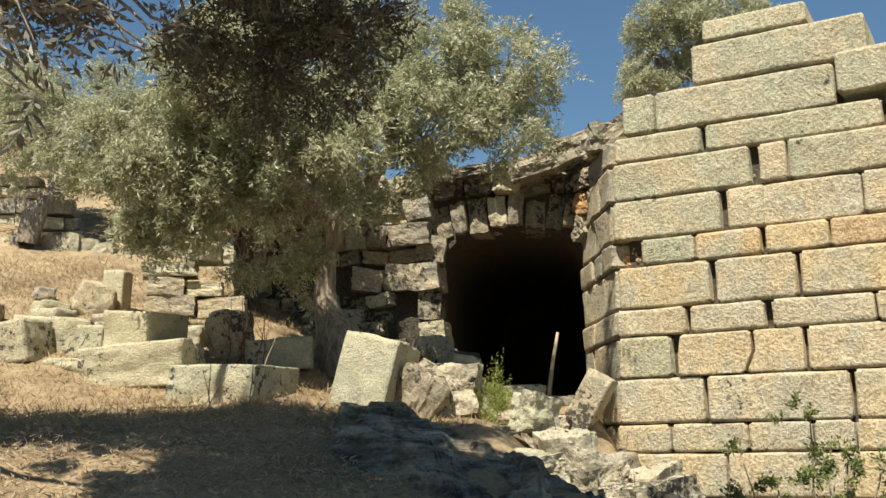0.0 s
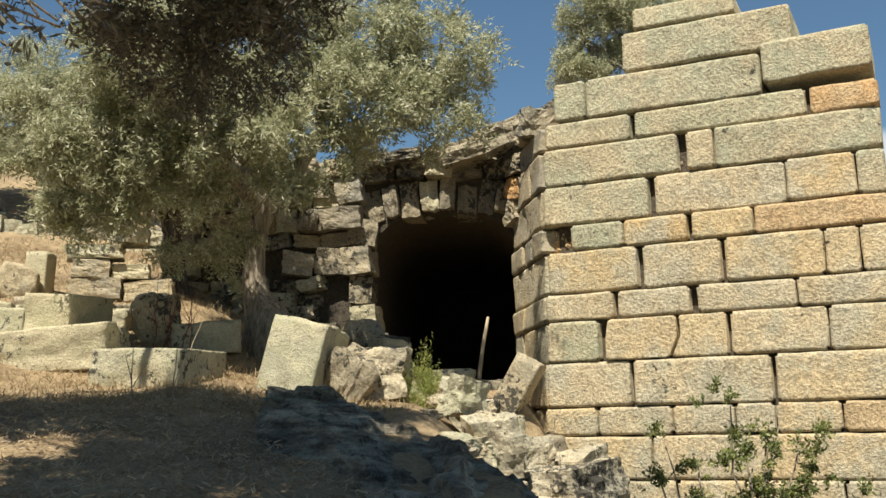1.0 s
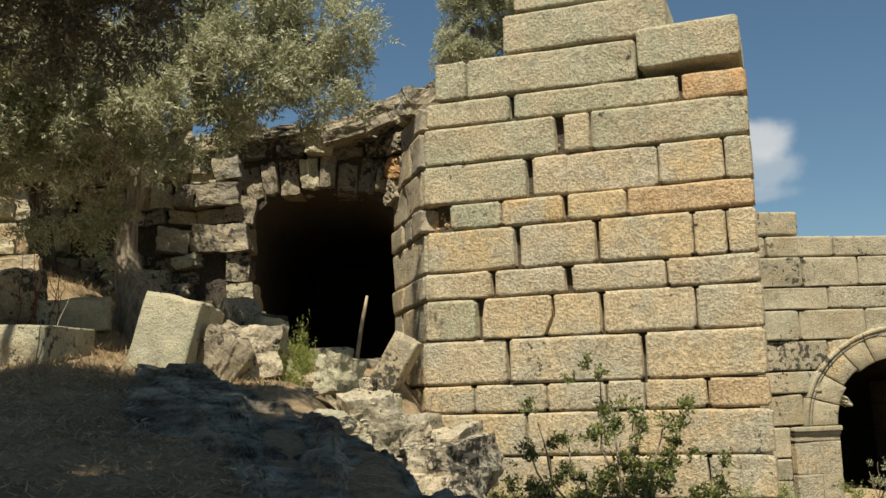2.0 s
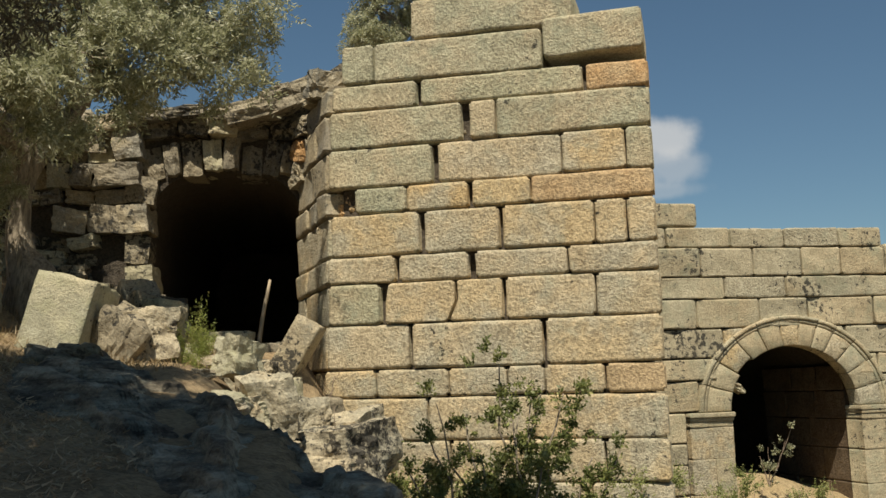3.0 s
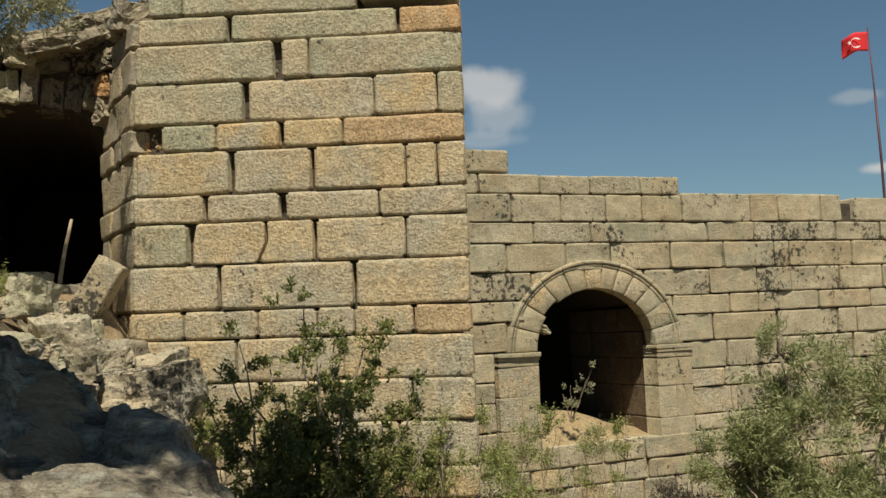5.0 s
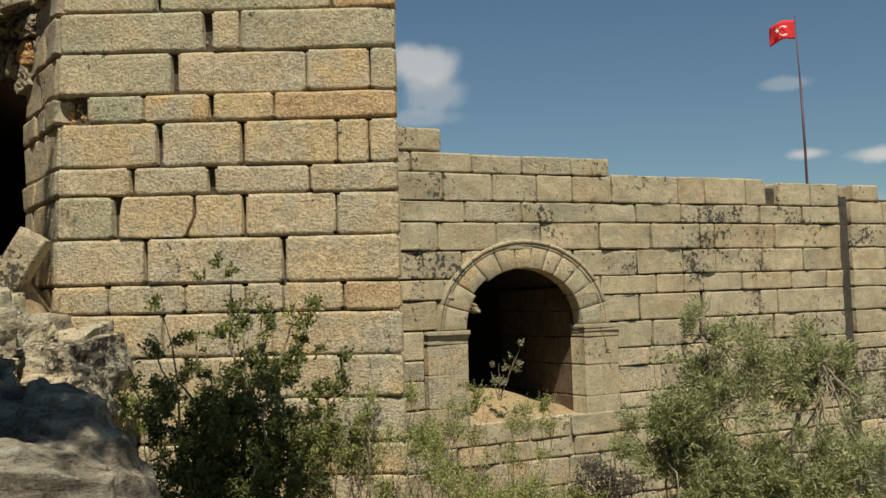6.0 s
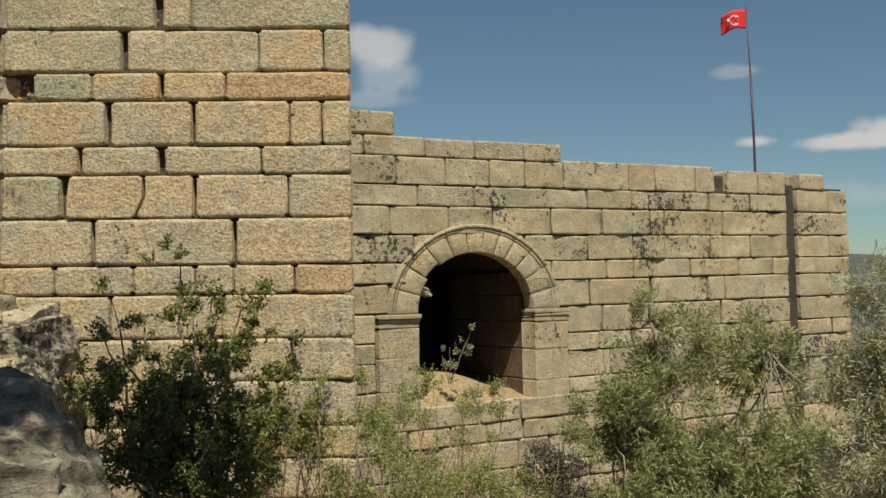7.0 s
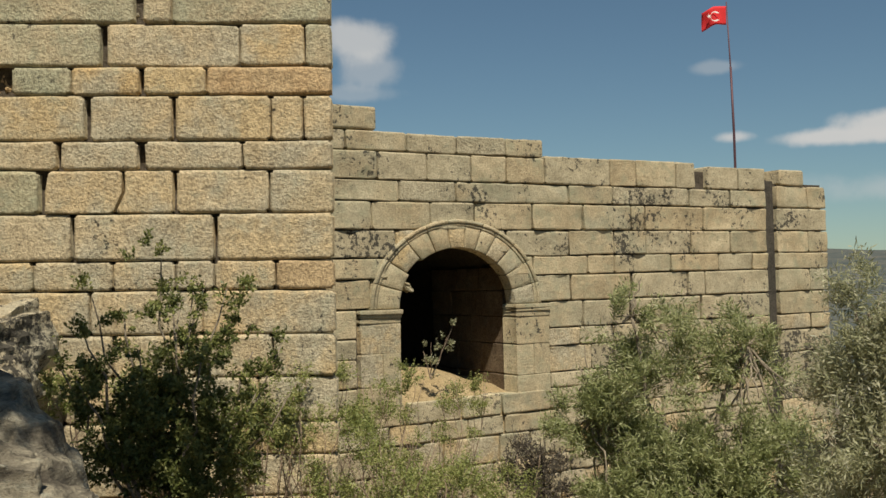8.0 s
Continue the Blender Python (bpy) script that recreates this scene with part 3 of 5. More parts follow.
cut_row(pier, PIER, [-4.3, -3.37, -3.32, -2.38, -2.31, -1.11, 0.0], 1.50, 1.86, OCHRE, gaps=(1, 3))
cut_row(pier, PIER, [-4.3, -3.58], 0.96, 1.50, GREY)
cut_row(pier, PIER, [-1.92, -0.78, 0.01], 0.96, 1.50, OCHRE)


def crack(x0, x1, z0, z1, side):
    """A block broken along a slanting, kinked crack at its right (1) or left (0) end."""
    ob = lay(pier, PIER, x0, x1, z0, z1, OCHRE, gap=0.02, edge=0.025, sink=0.02)
    w, h = x1 - x0, z1 - z0
    for v in ob.data.vertices:
        near = smooth(v.co.x / w, 0.0, 1.0)
        near = near if side else 1 - near
        v.co.x += near * line(v.co.z / h, [0, 0.35, 0.62, 0.75, 1.0], [-0.07, -0.01, 0.09, 0.05, 0.03])
        if side and v.co.x < 0.1 and v.co.z > h - 0.12:
            v.co.x += 0.07 * (v.co.z - h + 0.12) / 0.12
    return ob


crack(-3.52, -2.605, 0.96, 1.50, 1)
crack(-2.595, -1.95, 0.96, 1.50, 0)
cut_row(pier, PIER, [-4.32, -3.19, -3.16, -1.46, -1.43, 0.01], 0.38, 0.96, OCHRE, gaps=(1, 3))
cut_row(pier, PIER, [-4.36, -3.65, -2.69, -1.93, -1.46, -0.71, 0.02], 0.015, 0.38, lambda k: ORANGE if k == 5 else OCHRE)
cut_row(pier, PIER, [-4.38, -2.96, -1.6, 0.03], -0.53, 0.015, OCHRE)
cut_row(pier, PIER, [-4.42, -3.45, -2.68, -1.7, -0.75, 0.03], -1.055, -0.53, OCHRE)
for r_i, (za, zb) in enumerate(((-1.6, -1.055), (-2.0, -1.6), (-2.5, -2.0), (-3.0, -2.5), (-3.5, -3.0))):
    cut_row(pier, PIER, random_joints(-4.45, 0.04, 0.9, 1.5, 40 + r_i), za, zb, OCHRE)
# pieces of rubble where a block is lost
for k, (rx, rz, rs) in enumerate(((-4.12, 2.5, 0.2), (-4.02, 2.6, 0.16), (-4.2, 2.66, 0.16), (-2.37, 3.45, 0.11))):
    ob = new("stone", rock_mesh("stone", rs, 0.3, rs * 1.1, ORANGE if k < 2 else RUBBLE, 900 + k, 0.7, 0.4, 7, 0.0, False))
    ob.matrix_basis = pose(rx, 0.30, rz, 0, 20 * k, 0)
    under(ob, pier)

# receding flank of the pier towards the passage
FLANK_FROM, FLANK_TO = (-5.32, 1.62), (-4.29, 0.03)
FLANK = wall_frame(FLANK_FROM, (FLANK_TO[0] - FLANK_FROM[0], FLANK_TO[1] - FLANK_FROM[1]))
flank = solid("wall_flank", [(-0.9, 1.75, 0.14, 1.0, -2.5, 4.1)], CORE, FLANK)
tagged(flank, "receding ashlar flank of the pier beside the vaulted passage", "wall", kind="structure")
FLANK_ROWS = [(4.2, 3.84), (3.84, 3.32), (3.32, 2.78), (2.78, 2.425), (2.425, 1.86), (1.86, 1.50), (1.50, 0.96), (0.96, 0.38), (0.38, 0.015), (0.015, -0.53), (-0.53, -1.05)]
for r_i, (zb, za) in enumerate(FLANK_ROWS):
    cut_row(flank, FLANK, random_joints(-0.2, 1.85, 0.55, 1.1, 60 + r_i), za, zb, RUBBLE if r_i < 4 else OCHRE, rough=0.03 if r_i < 4 else 0.014, proud=0.02 if r_i % 2 else 0.0)
for k, (a, b, za, zb) in enumerate(((0.1, 0.55, 3.9, 4.2), (0.0, 0.4, 3.55, 3.9), (-0.1, 0.3, 3.2, 3.55), (0.75, 1.1, 4.2, 4.5), (1.1, 1.6, 4.2, 4.62))):
    stone_seed[0] += 1
    ob = new("stone", rock_mesh("stone", b - a, 0.5, zb - za, ORANGE if k == 1 else RUBBLE, stone_seed[0], 0.85, 0.2, 10, 0.0, False))
    ob.matrix_basis = FLANK @ pose((a + b) / 2, 0.1, (za + zb) / 2, 0, 14 * math.sin(k * 2.1), 12)
    under(ob, flank)
fcap = solid("core", [(0.35, 1.75, 0.15, 1.0, 4.1, 4.3)], RUBBLE_DARK, FLANK)
under(fcap, flank)

# ---- rubble facade with the vaulted passage ----


def hewn(parent, m, a, b, z0, z1, mat, proud, tilt, depth=0.5, name="stone", rough=0.24):
    """A roughly broken building stone between a and b, z0 and z1 of a rubble wall."""
    stone_seed[0] += 1
    w, h = (b - a) * 0.97, (z1 - z0) * 0.97
    ob = new(name, rock_mesh(name, w, depth, h, mat, stone_seed[0], 0.9, rough, 12, 0.0, False))
    ob.matrix_basis = m @ pose((a + b) / 2, depth / 2 - 0.06 - proud, (z0 + z1) / 2, 0, tilt, 0.6 * tilt)
    return under(ob, parent)


FACADE = wall_frame(FLANK_FROM, (0.94, 0.34))
VAULT = arch_profile(-1.12, 1.17, 2.35, 1.12, 0.5, 2.9)
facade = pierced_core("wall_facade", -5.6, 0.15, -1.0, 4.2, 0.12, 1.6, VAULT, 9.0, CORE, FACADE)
tagged(facade, "ruined rubble wall with a dark vaulted passage", "wall", kind="structure")
rngf = random.Random(77)
z = 0.4
row = 0
while z < 4.15:
    h = rngf.uniform(0.22, 0.50)
    js = random_joints(-5.5, -2.32, 0.26, 0.8, 500 + row)
    for a, b in zip(js, js[1:]):
        if rngf.random() < 0.07 or a < -2.62 and b > -2.9 and 1.85 < z + h / 2 < 2.4:
            continue
        hewn(facade, FACADE, a, b, z, z + h * rngf.uniform(0.85, 1.02), (RUBBLE_DARK, RUBBLE_DARK, RUBBLE, RUBBLE_DARK, BLOCK, RUBBLE)[rngf.randrange(6)], rngf.uniform(-0.16, 0.24), rngf.uniform(-12, 12), rough=0.15)
    z += h
    row += 1
# voussoirs of the vault's flat, broken mouth; dark for shade, one paler as if sunlit
vx = -2.62
for k in range(10):
    w = 0.29 + 0.05 * math.sin(k * 2.3)
    low = 3.43 + 0.05 * math.sin(k * 1.7) - (0.34, 0.16, 0.04, 0, 0, 0, 0, 0.02, 0.08, 0.22)[k]
    hewn(facade, FACADE, vx, vx + w, low, low + 0.54 + 0.05 * math.sin(k * 2.9), BLOCK if k == 4 else RUBBLE_DARK, -0.06 + 0.09 * math.sin(k * 4.1) + (0.12 if k == 4 else 0.0), 3.2 * (k - 4.5) + 6 * math.sin(k * 3.1), 0.7, "voussoir", 0.12)
    vx += w * 0.99
# broken jamb on the left of the mouth, leaning into it below
for k, (a, b, za, zb, pr, tl) in enumerate(((-2.62, -2.14, 2.95, 3.40, 0.05, 9), (-2.66, -2.2, 2.5, 2.95, 0.10, -6), (-2.6, -2.22, 2.05, 2.5, 0.0, 4), (-2.55, -2.12, 1.62, 2.04, 0.08, -4), (-2.5, -2.0, 1.18, 1.62, 0.14, 7), (-2.45, -1.88, 0.72, 1.18, 0.22, -5), (-2.4, -1.8, 0.35, 0.74, 0.26, 3))):
    hewn(facade, FACADE, a, b, za, zb, (RUBBLE_DARK, RUBBLE, RUBBLE_DARK, BLOCK)[k % 4], pr, tl, 0.7, "stone", 0.09)
# courses over the vault
for k, (a, b, za, zb, pr) in enumerate(((-3.5, -2.85, 3.72, 4.12, 0.05), (-2.9, -2.35, 3.9, 4.25, 0.1), (-2.38, -1.8, 3.96, 4.28, 0.02), (-1.82, -1.36, 3.98, 4.27, 0.12), (-1.38, -0.92, 3.97, 4.33, 0.2), (-0.94, -0.45, 3.95, 4.2, 0.0), (-0.46, 0.0, 3.94, 4.25, -0.05), (0.0, 0.42, 3.9, 4.24, 0.1), (0.0, 0.36, 3.5, 3.9, 0.18), (0.3, 0.7, 3.72, 4.1, 0.3))):
    hewn(facade, FACADE, a, b, za, zb, ORANGE if k == 8 else (BLOCK if k == 4 else RUBBLE_DARK), pr, 6 * math.sin(k * 2.2), 0.7, "stone", 0.18)
# great cover slabs, rising towards the pier
for k, (a, b, za, zb, pr, tl, dp) in enumerate(((-2.7, -1.9, 4.18, 4.40, 0.25, 3, 1.4), (-1.95, -1.35, 4.22, 4.40, 0.32, -6, 1.4), (-1.4, -0.95, 4.18, 4.40, 0.30, 4, 1.4), (-1.0, -0.32, 4.12, 4.46, 0.48, -13, 1.7), (-0.4, 0.12, 4.24, 4.64, 0.56, -20, 1.8), (0.05, 0.6, 4.42, 4.82, 0.58, -22, 1.8), (0.5, 1.1, 4.55, 5.0, 0.5, -20, 1.6))):
    hewn(facade, FACADE, a, b, za, zb, RUBBLE_DARK, pr, tl, dp, "cover_slab", 0.075)

# ---- far wall with the arched doorway ----
WALL = wall_frame((0.3, 5.1), (0.883, 0.469)) @ pose(0, 0, 0, 0, -1.0, 0)
# passage cut wider than its opening so that only dark shows behind the jambs
DOOR = arch_profile(1.87, 1.55, -0.36, 1.40, -3.6, 2.0)
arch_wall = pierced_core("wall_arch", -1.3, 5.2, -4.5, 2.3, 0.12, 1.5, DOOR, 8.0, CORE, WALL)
tagged(arch_wall, "grey-buff ashlar retaining wall with an arched doorway", "wall", kind="structure")
under(solid("core", [(-5.2, -1.3, 0.12, 1.5, -4.5, 2.7), (5.2, 10.0, 0.12, 1.5, -6.0, 2.3), (10.0, 10.32, 0.27, 1.5, -6.0, 2.2), (10.34, 11.95, 0.12, 1.8, -6.0, 2.1), (-1.3, 5.2, 0.13, 1.5, -6, -3.55)], CORE, WALL), arch_wall)


def far_mats(seed, ochre=0.0):
    rng = random.Random(seed)
    return lambda k: FAR_BLACK if (seed, k) in ((5, 1), (5, 4), (1, 3)) else FAR_DARK if rng.random() < 0.38 else (OCHRE if rng.random() < ochre else FAR)


def far_row(joints, z0, z1, seed, **kw):
    kw = {"edge": 0.030, "sink": 0.017, "gap": 0.018, "rough": 0.028, "loose": 0.6, **kw}
    cut_row(arch_wall, WALL, joints, z0, z1, far_mats(seed, 0.55 if z1 < 0.0 else 0.08), **kw)


lay(arch_wall, WALL, -0.95, 0.28, 2.78, 3.2, FAR, depth=0.7)
far_row([-0.95, -0.34, 0.87, 1.91, 3.0, 3.87], 2.42, 2.77, 1, rough=0.02, depth=0.8)
far_row([-0.95, 0.27, 1.27, 2.21, 3.0, 3.9], 1.92, 2.42, 2)
far_row([3.9, 5.52, 6.22, 7.31, 7.86], 1.92, 2.48, 3, rough=0.022, depth=0.8)
far_row([8.2, 9.15, 10.0], 1.92, 2.42, 4, rough=0.02, depth=0.8)
far_row([-0.95, 0.69, 1.86, 4.46, 5.57, 7.67, 8.87, 10.0], 1.54, 1.92, 5)
far_row([-0.95, 0.14, 1.32, 2.26, 3.57, 4.8, 6.04, 6.42, 8.06, 10.0], 1.03, 1.54, 6)
far_row([-0.95, 0.6], 0.54, 1.03, 7)
far_row([2.95, 4.44, 5.58, 6.41, 7.67, 8.84, 10.0], 0.54, 1.03, 8)
far_row([0.6, 1.0], 0.6, 1.03, 15, depth=0.2)
far_row([2.66, 2.95], 0.6, 1.03, 16, depth=0.2)
far_row([1.34, 2.25], 1.03, 1.2, 17, depth=0.2)
far_row([-0.95, 0.42], 0.17, 0.54, 9)
far_row([3.15, 3.55, 4.89, 5.57, 7.09, 8.48, 9.51, 10.0], 0.17, 0.54, 10)
far_row([-0.95, 0.08, 0.36], -0.34, 0.17, 11)
far_row([3.25, 4.45, 6.0, 7.56, 8.04, 10.0], -0.34, 0.17, 12)
z_rows = [-0.34, -0.85, -1.2, -1.7, -2.0, -2.4, -2.75, -3.25, -3.6, -4.1, -4.6]
for r_i, (zb, za) in enumerate(zip(z_rows, z_rows[1:])):
    if za > -2.05:
        far_row(random_joints(-0.95, -0.2, 0.5, 1.0, 80 + r_i), za, zb, 20 + r_i)
        far_row(random_joints(3.88, 10.0, 0.7, 1.5, 90 + r_i), za, zb, 40 + r_i)
    else:
        far_row(random_joints(-0.95, 10.0, 0.7, 1.4, 110 + r_i), za, zb, 60 + r_i, proud=0.03)
# black fill painted as the slot's shade, which the sun would otherwise light
under(solid("slot_back", [(10.005, 10.30, 0.07, 0.26, -6.0, 2.15)], SLOT_SHADE, WALL), arch_wall)
# end pilaster beyond the slot
for r_i, (zb, za) in enumerate(((2.05, 1.54), (1.54, 1.03), (1.03, 0.54), (0.54, 0.17), (0.17, -0.34), (-0.34, -0.85), (-0.85, -1.2), (-1.2, -1.7), (-1.7, -2.2), (-2.2, -2.75), (-2.75, -3.3), (-3.3, -3.8))):
    far_row([10.31, 12.0] if r_i % 2 else [10.31, 11.35, 12.0], za, zb, 130 + r_i, depth=0.5)
lay(arch_wall, WALL, 10.42, 11.25, 2.05, 2.42, FAR, depth=0.6)
# pilasters and imposts of the doorway
PILASTER = {"proud": 0.022, "depth": 0.45, "edge": 0.010, "sink": 0.008, "gap": 0.006, "rough": 0.008, "loose": 0.2}
for a, b, cut in ((-0.16, 0.64, 0.28), (3.1, 3.88, 3.5)):
    lay(arch_wall, WALL, a, b, -1.12, -0.60, OCHRE if a < 0 else FAR, **PILASTER)
    lay(arch_wall, WALL, a, cut, -1.7, -1.12, OCHRE if a < 0 else FAR, **PILASTER)
    lay(arch_wall, WALL, cut, b, -1.7, -1.12, FAR, **PILASTER)
    lay(arch_wall, WALL, a, b, -2.06, -1.7, FAR, **PILASTER)
    for za, zb, pr, ex in ((-0.60, -0.50, 0.028, 0.0), (-0.50, -0.44, 0.045, 0.03), (-0.44, -0.36, 0.07, 0.07)):
        lay(arch_wall, WALL, a - ex * 0.3, b + ex * 0.3, za, zb, FAR, proud=pr, depth=0.45, gap=0.0, rough=0.004, edge=0.010, name="impost", sink=0.008)
# squared blocks lining the passage behind the right jamb, their shade put into the colour
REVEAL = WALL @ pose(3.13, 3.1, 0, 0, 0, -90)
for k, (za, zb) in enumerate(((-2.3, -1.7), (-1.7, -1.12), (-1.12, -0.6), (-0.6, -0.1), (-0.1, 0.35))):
    cut_row(arch_wall, REVEAL, random_joints(0.0, 2.66, 0.6, 1.1, 170 + k), za, zb, REVEAL_SHADE, edge=0.012, sink=0.010, gap=0.012, depth=0.6, loose=0.4)


def ring_piece(r0, r1, a0, a1, y0, y1, seed, n=4):
    """One wedge of an arch: curved inside and out, with a slightly uneven face."""
    rng = random.Random(seed)
    verts, faces = [], []
    radial = [r0, r0 + 0.02, (r0 + r1) / 2, r1 - 0.02, r1]
    steps = [0.0, 0.04] + [i / n for i in range(1, n)] + [0.96, 1.0]
    n = len(steps) - 1
    for i in range(n + 1):
        a = a0 + (a1 - a0) * steps[i]
        for j, r in enumerate(radial):
            e = 0.012 if j in (0, 4) or i in (0, n) else rng.uniform(-0.005, 0.005)
            verts.append((1.87 + 1.15 * r * math.cos(a), y0 + e, -0.36 + r * math.sin(a)))
    m = len(radial)
    for i in range(n):
        for j in range(m - 1):
            faces.append((i * m + j, i * m + j + 1, (i + 1) * m + j + 1, (i + 1) * m + j))
    rim = [j for j in range(m)] + [i * m + m - 1 for i in range(1, n + 1)] + [n * m + j for j in range(m - 2, -1, -1)] + [i * m for i in range(n - 1, 0, -1)]
    base = len(verts)
    verts += [(verts[k][0], y1, verts[k][2]) for k in rim]
    c = len(rim)
    faces += [(rim[(k + 1) % c], rim[k], base + k, base + (k + 1) % c) for k in range(c)]
    return verts, faces


cuts = [0, 15, 31, 46, 60, 72, 84, 97, 112, 128, 146, 163, 180]
for k, (a0, a1) in enumerate(zip(cuts, cuts[1:])):
    ob = new("voussoir", mesh_of("voussoir", *ring_piece(1.07 + (0.05 if k == 9 else 0), 1.47, radians(a0 + 0.35), radians(a1 - 0.35), -0.015, 0.28, 700 + k), FAR if k % 3 else OCHRE))
    ob.matrix_basis = WALL
    under(ob, arch_wall)
    for r0, r1, y0 in ((1.46, 1.52, -0.03), (1.52, 1.585, -0.055)):
        ob = new("hood_moulding", mesh_of("hood_moulding", *ring_piece(r0, r1, radians(a0 + 0.06), radians(a1 - 0.06), y0, 0.3, 760 + k), FAR))
        ob.matrix_basis = WALL
        under(ob, arch_wall)
# broken springer left hanging at the arch's inner edge
springer = new("stone", rock_mesh("stone", 0.30, 0.25, 0.15, FAR, 733, 0.6, 0.5, 10, 0.0, False))
springer.matrix_basis = WALL @ pose(0.82, 0.14, 0.04, 0, 32, 0)
under(springer, arch_wall)
# earth that half fills the doorway
sill_v, sill_f = [], []
for j in range(15):
    for i in range(15):
        u, v = i / 14, j / 14
        sill_v.append((0.60 + u * 2.56, 0.02 + v * 4.0, -1.48 - 0.5 * smooth(u, 0.35, 1.0) * (1 - v * 0.6) + 0.05 * noise.noise(Vector((u * 5, v * 9, 2))) - (0.56 - 0.42 * smooth(u, 0.35, 1.0)) * (1 - smooth(v, -0.05, 0.24))))
n0 = len(sill_v)
sill_v += [(x, y, -3.5) for x, y, _ in sill_v[:15]]
for j in range(14):
    for i in range(14):
        sill_f.append((j * 15 + i, j * 15 + i + 1, (j + 1) * 15 + i + 1, (j + 1) * 15 + i))
sill_f += [(n0 + i, n0 + i + 1, i + 1, i) for i in range(14)]
sill = new("earth_fill", mesh_of("earth_fill", sill_v, sill_f, EARTH))
sill.matrix_basis = WALL
tagged(sill, "bank of dry yellow earth half filling the arched doorway", "earth bank", kind="structure")

# terrace of earth retained behind the walls
ter = []
for j in range(25):
    for i in range(25):
        u, v = i / 24, j / 24
        x = -9 + u * 18.4
        y0 = 1.9 if x < -4 else 5.1 + 0.53 * (x - 0.3) + 1.4
        y = y0 + v * v * 30
        ter.append((x, y, 4.0 - 2.1 * smooth(x, -4.4, -3.6) + (v * 2.0 if x < -4 else 0.0) + 0.12 * noise.noise(Vector((x, y, 0)))))
terrace = new("terrace", mesh_of("terrace", ter, [(j * 25 + i, j * 25 + i + 1, (j + 1) * 25 + i + 1, (j + 1) * 25 + i) for j in range(24) for i in range(24)], GROUND))
tagged(terrace, "earth terrace retained behind the stone walls", "terrace", kind="structure")

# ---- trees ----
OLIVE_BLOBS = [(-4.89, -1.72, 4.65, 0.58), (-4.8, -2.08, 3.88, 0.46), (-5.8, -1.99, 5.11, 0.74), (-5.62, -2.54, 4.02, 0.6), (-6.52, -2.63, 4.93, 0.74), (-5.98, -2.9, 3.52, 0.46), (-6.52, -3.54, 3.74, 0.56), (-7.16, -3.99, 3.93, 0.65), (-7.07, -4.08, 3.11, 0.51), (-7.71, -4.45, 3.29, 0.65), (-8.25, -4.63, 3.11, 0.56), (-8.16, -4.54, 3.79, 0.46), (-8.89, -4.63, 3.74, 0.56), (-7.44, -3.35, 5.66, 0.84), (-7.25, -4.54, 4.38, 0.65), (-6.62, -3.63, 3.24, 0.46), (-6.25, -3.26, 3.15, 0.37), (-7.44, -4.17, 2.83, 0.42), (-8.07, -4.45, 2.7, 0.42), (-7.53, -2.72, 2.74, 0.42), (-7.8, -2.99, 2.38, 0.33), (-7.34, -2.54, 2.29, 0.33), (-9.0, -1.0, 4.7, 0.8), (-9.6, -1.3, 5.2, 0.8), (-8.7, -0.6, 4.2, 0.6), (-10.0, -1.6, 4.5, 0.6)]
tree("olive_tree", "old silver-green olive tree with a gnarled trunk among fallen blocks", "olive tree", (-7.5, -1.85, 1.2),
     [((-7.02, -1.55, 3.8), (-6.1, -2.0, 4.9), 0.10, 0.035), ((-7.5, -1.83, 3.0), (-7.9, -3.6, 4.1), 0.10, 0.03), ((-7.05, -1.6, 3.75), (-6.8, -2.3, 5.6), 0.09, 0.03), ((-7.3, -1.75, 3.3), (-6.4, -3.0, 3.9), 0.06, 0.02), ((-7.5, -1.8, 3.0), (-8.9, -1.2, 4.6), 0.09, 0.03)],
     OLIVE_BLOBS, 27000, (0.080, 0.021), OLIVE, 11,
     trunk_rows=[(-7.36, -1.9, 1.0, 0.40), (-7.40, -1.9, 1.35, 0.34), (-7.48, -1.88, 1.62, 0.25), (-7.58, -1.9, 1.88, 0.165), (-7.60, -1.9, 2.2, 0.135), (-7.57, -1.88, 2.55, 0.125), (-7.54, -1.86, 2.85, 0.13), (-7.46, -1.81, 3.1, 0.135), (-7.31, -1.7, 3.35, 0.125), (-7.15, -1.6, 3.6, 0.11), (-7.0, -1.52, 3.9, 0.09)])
tree("olive_tree", "dense olive standing against the ruined wall, its trunk coloured for deep shade", "olive tree", (-9.85, -0.8, 1.7),
     [((-9.9, -0.8, 3.1), (-9.2, -1.4, 4.6), 0.09, 0.03), ((-9.9, -0.8, 3.0), (-10.4, -1.6, 4.6), 0.09, 0.03), ((-9.85, -0.8, 2.8), (-8.7, -2.0, 4.1), 0.06, 0.02)],
     [(-9.2, -1.4, 4.4, 0.8), (-10.0, -1.8, 4.6, 0.8), (-8.7, -1.0, 4.9, 0.7), (-10.6, -2.0, 4.2, 0.6), (-9.6, -1.5, 5.3, 0.8), (-8.5, -1.5, 4.2, 0.55)],
     9500, (0.080, 0.023), OLIVE, 19,
     trunk_rows=[(-9.75, -0.85, 1.4, 0.36), (-9.8, -0.85, 1.85, 0.24), (-9.85, -0.8, 2.4, 0.17), (-9.9, -0.8, 3.0, 0.14), (-9.85, -0.8, 3.6, 0.10)],
     bark=SHADED_BARK)
